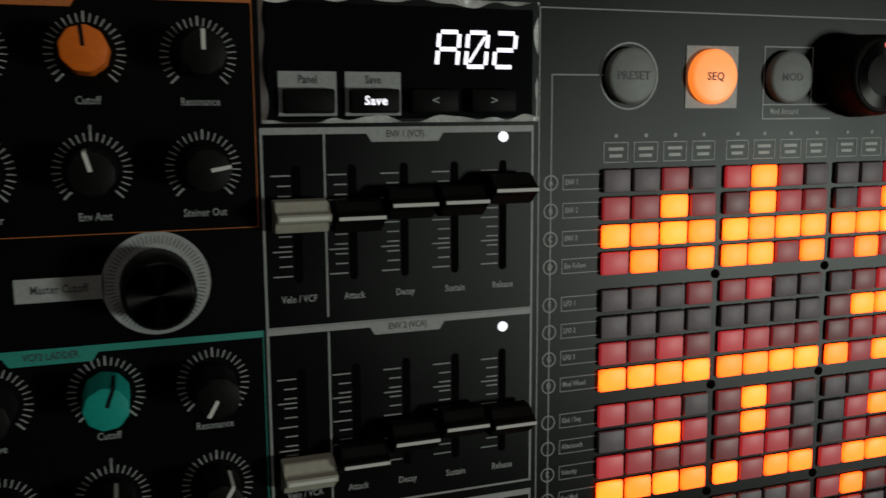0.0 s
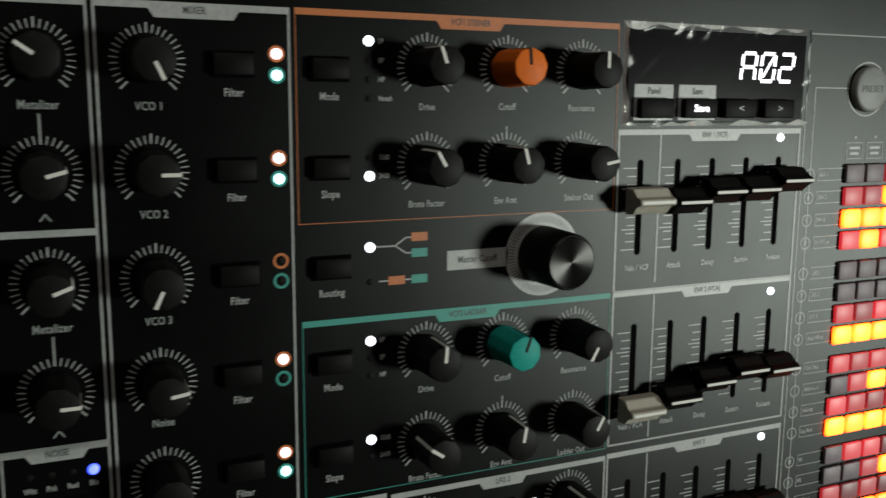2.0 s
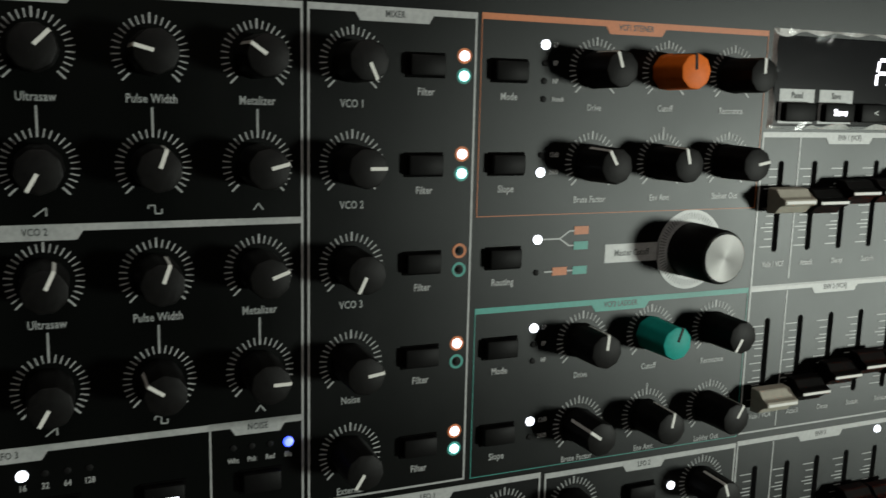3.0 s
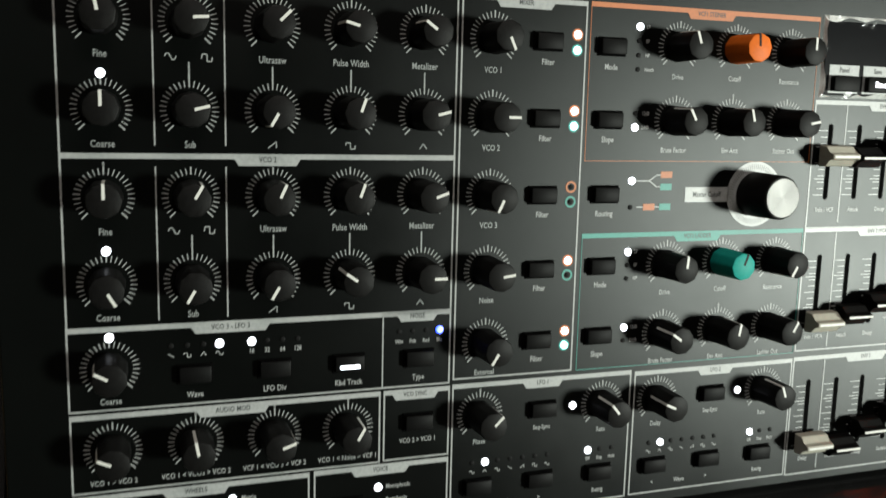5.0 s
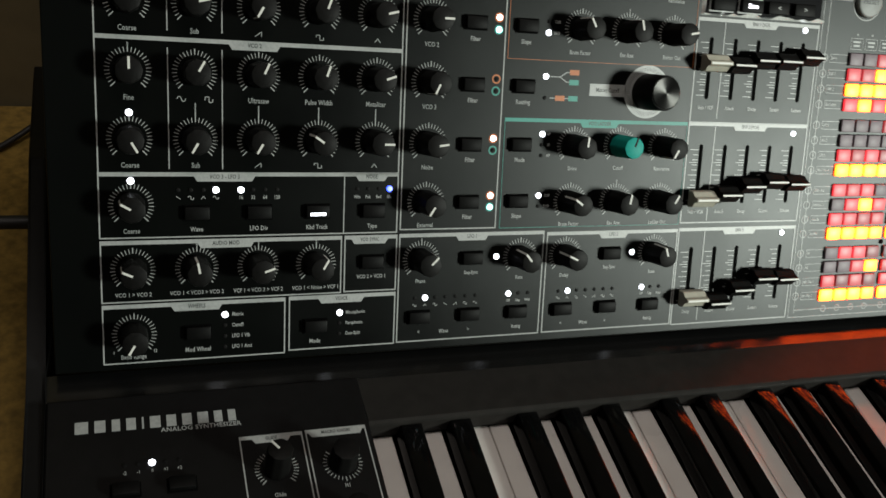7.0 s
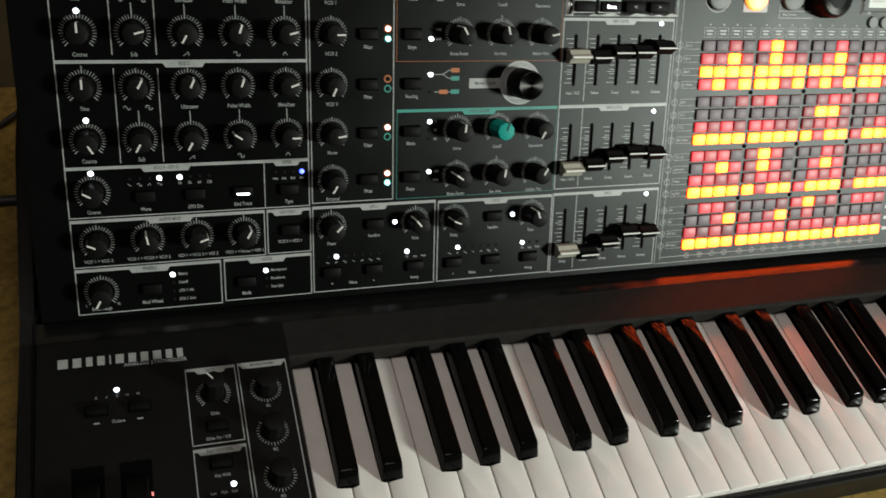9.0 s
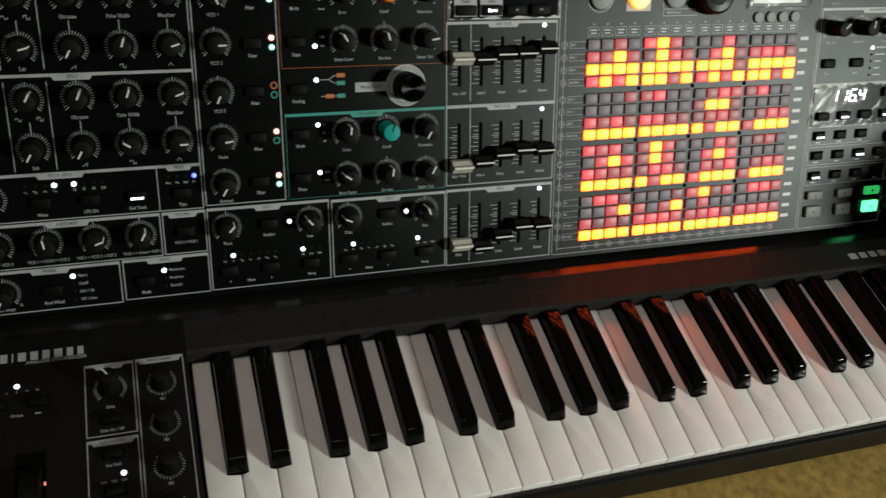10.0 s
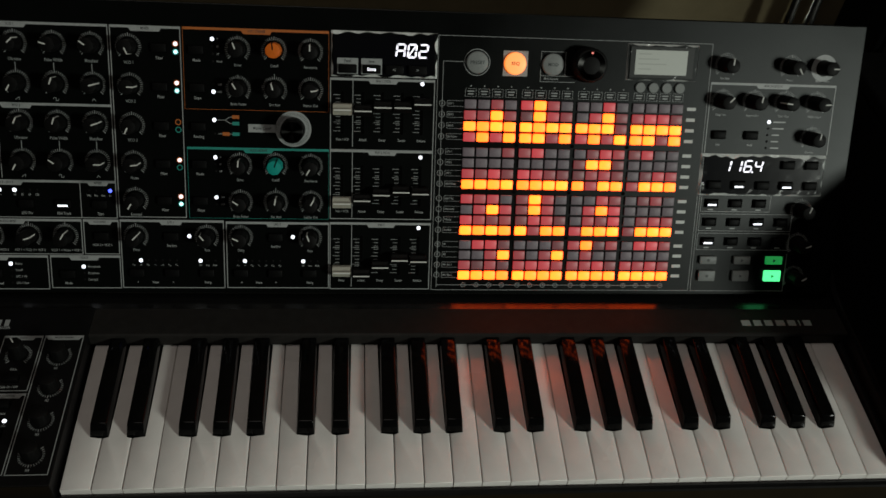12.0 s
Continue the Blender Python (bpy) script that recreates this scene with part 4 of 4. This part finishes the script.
for u0, u1, v0, v1 in ((684, 752, 76.6, 92.6), (684, 775, 58, 74.6), (684, 775, 39.5, 56)):
    for a0, a1, b0, b1 in ((u0, u1, v0, v0 + 0.35), (u0, u1, v1 - 0.35, v1), (u0, u0 + 0.35, v0, v1), (u1 - 0.35, u1, v0, v1)):
        mmbox(a0, a1, b0, b1, 0, 0.15, bm=bm)
for u0, u1, v0, v1 in ((682, 682.4, -1, 130), (682, 775, -1.2, -0.8), (774.6, 775, -1, 36)):
    mmbox(u0, u1, v0, v1, 0, 0.15, bm=bm)
for v, n in ((84.8, 3), (66.8, 4), (48, 4)):
    for k in range(n):
        u = 693.8 + 23.4 * k
        button(u, v, (v, k) in ((84.8, 0), (66.8, 2), (48, 0)), BTN_SMALL)
        mmbox(u - 2.5, u + 2.5, v - 6.8, v - 5.6, 0, 0.15, bm=bm)
part("sequencer_print", bm, M_PRINT, panel)["kind"] = "stuff"
for u, v, mt, lab in ((696, 30, M_BUTTON_GREY, ""), (729.5, 30, M_BUTTON_GREY, ""), (761.5, 30, M_GREEN, "button lit green"), (696, 14.6, M_BUTTON_GREY, ""), (729.5, 14.6, M_BUTTON_GREY, ""), (761.5, 14.6, M_GREEN_BRIGHT, "play button lit bright green")):
    tall = 5.2 if v < 20 else 3.8
    b = part("transport_button", mmbox(-8.2, 8.2, -tall, tall, 0, 3.4, 0.7, 2), mt, synth, lab or "grey transport button", m=spot(FACE, u, v), smooth=True)
    sym = bmesh.new()
    if u < 700:
        prism(disc(1.5, 0, 0, 16), 3.4, 3.5, sym)
    else:
        prism([(-1.3, -1.6), (1.5, 0), (-1.3, 1.6)], 3.4, 3.5, sym)
    part("symbol", sym, M_INK, b)

# ---- left deck ----
section(63.5, 94.9, -34.2, -91.2, "GLIDE", 79.2, parent=deck, tab_w=20, size=2.0)
section(97.1, 128.6, -34.0, -168.8, "MACRO KNOBS", 112.8, parent=deck, tab_w=29, size=2.0)
section(63.5, 94.9, -94.0, -168.8, "PLAY CONTROL", 79.2, parent=deck, tab_w=27, size=2.0)
knob(79.4, -55, -35, None, DECK, False)
place("dial_scale", TICKS, deck, spot(Matrix.Identity(4), 79.4, -55))
legend("Glide", 79, -69.8, 2.4, deck)
button(79.4, -79.2, surface=DECK)
legend("Glide On / Off", 79.2, -87.6, 2.3, deck)
K_PLAIN = knob_meshes(M_KNOB, 7.0, 13)
for n, v in enumerate((-55.8, -87.9, -120, -151.8)):
    place("knob", K_PLAIN, synth, spot(DECK, 112.8, v), "black macro knob")
    place("dial_scale", TICKS_BOTTOM, deck, spot(Matrix.Identity(4), 112.8, v, 0, 180))
    legend("M%d" % (n + 1), 112.8, v - 13.2, 2.3, deck)
for v, t in ((-105.2, "Key Hold"), (-132, "Note Priority"), (-158, "Legato")):
    button(79, v, surface=DECK)
    legend(t, 79, v - 8.2, 2.2, deck)
light(84.8, -120.3, 1, DECK)
for u, t in ((72.5, "Low"), (78.7, "High"), (84.9, "Last")):
    legend(t, u, -124.8, 1.9, deck)
light(72.3, -148, 1, DECK)
for u, t in ((79, "Off"), (86, "Auto")):
    legend(t, u, -152.4, 1.9, deck)
for n, t in enumerate(("-2", "-1", "0", "+1", "+2")):
    light(8.5 + 6.25 * n, -43.7, 1 if n == 2 else 0, DECK)
    legend(t, 8.5 + 6.25 * n, -48.2, 1.9, deck)
for u in (8.6, 34.0):
    button(u, -57.8, surface=DECK)
    part("dash", mmbox(u - 1.8, u + 1.8, -67.0, -66.0, 0, 0.15), M_PRINT, deck)
legend("Octave", 21.3, -66.5, 2.4, deck)
# maker's names as plain bars
u = -13.6
for w in (9.0, 8, 6.8, 7.4, 3.8, 8, 7.6, 7.6, 8.2, 7.0, 6.8):
    part("name_bar", mmbox(u, u + w - 2.9, -23.4, -16.4, 0, 0.2), M_PRINT, deck)
    u += 0.995 * w
legend("ANALOG SYNTHESIZER", 45.8, -25.4, 2.6, deck, squeeze=1.0)
FASCIA_TOP = Matrix.Translation((0, -0.0436, KEY_Z + 0.0150)) @ pose(0, 0, 0, math.degrees(math.atan2(RISE * 1000 - 12.5 - fz - 15.0, 29.6)))
u = 728.0
for w in (12, 11, 11, 12, 11, 4.5, 11):
    part("name_bar", mmbox(u, u + w - 3.4, 8.6, 15.4, 0, 0.2), M_PRINT, synth, m=FASCIA_TOP)
    u += w

# wheels
for u in (3, 30):
    part("wheel_well", mmbox(u - 9, u + 9, -165, -96, 0, 0.6, 0.3), M_SLOT, deck)
    w = part("wheel", lathe([(30, -6.5), (31.2, -5.5), (31.2, 5.5), (30, 6.5)], 64, None, 40, 0.012), M_KNOB, synth, "black ribbed performance wheel",
             m=DECK @ Matrix.Translation((u * MM, -0.130, -0.020)) @ pose(0, 0, 0, 0, 90, 0), smooth=True)

# red reflection by the wheel, built as a small glowing chip
part("wheel_glint", mmbox(-0.6, 0.6, -1.3, 1.3, 0, 0.3, 0.1), led("wheel_glint_red", (1.0, 0.05, 0.03), 1.2), synth, "small red reflected glint beside the wheel", m=spot(DECK, 38.2, -119.2, 0.6))

# ---- things round it ----
def cable(name, pts, r, label):
    cu = bpy.data.curves.new(name, "CURVE")
    cu.dimensions, cu.bevel_depth, cu.bevel_resolution = "3D", r, 3
    sp = cu.splines.new("BEZIER")
    sp.bezier_points.add(len(pts) - 1)
    for bp, p in zip(sp.bezier_points, pts):
        bp.co, bp.handle_left_type, bp.handle_right_type = p, "AUTO", "AUTO"
    cu.materials.append(M_CABLE)
    return tagged(new(name, cu), label, "cable")


cable("audio_cable", [(-0.036, 0.10, 0.104), (-0.09, 0.10, 0.104), (-0.22, 0.115, 0.085), (-0.42, 0.15, 0.030), (-0.70, 0.16, 0.0265)], 0.0040, "thick black cable running off the synthesizer side")
cable("thin_cable", [(-0.036, 0.300, 0.034), (-0.075, 0.265, 0.026), (-0.16, 0.21, 0.0245), (-0.40, 0.18, 0.0245), (-0.72, 0.21, 0.0245)], 0.0022, "thin black cable lying on the desk")

M_CABINET = mat("cabinet_black", (0.003, 0.003, 0.003), 0.85, 0.0, 0.1, 0.2, 120, 0.2, 800)
# assumed tall black box, added to keep the far right side dark
cab = tagged(new("loudspeaker"), "tall black box assumed in the darkness beside the synthesizer", "loudspeaker")
part("cabinet", box(0.912, 1.19, 0.235, 0.325, DESK_Z, 0.62, 0.004, 2), M_CABINET, cab)
part("front_board", box(0.922, 1.18, 0.227, 0.235, DESK_Z + 0.02, 0.60, 0.003, 2), M_CABLE, cab)
# added occluder: shades the panel's lower right and hides the lit desk
box2 = tagged(new("black_box"), "low black box added beside the synthesizer to shade its panel", "box")
part("case", box(0.872, 1.20, -0.19, 0.215, DESK_Z, 0.215, 0.006, 2), M_CABINET, box2)
part("lid", box(0.870, 1.202, -0.192, 0.217, 0.215, 0.228, 0.003, 2), M_CABINET, box2)
for n, x in enumerate((0.8415, 0.8660)):
    tube = new("metal_tube", mesh("metal_tube", lathe([(5.6, 0), (5.6, 168), (6.6, 170), (6.6, 196), (5.6, 198), (5.6, 420), (5.0, 421)], 28), M_METAL, True))
    tube.matrix_world = Matrix.Translation((x, 0.300, DESK_Z))
    tagged(tube, "upright chrome metal tube standing by the wall", "tube", "tubes by the wall")
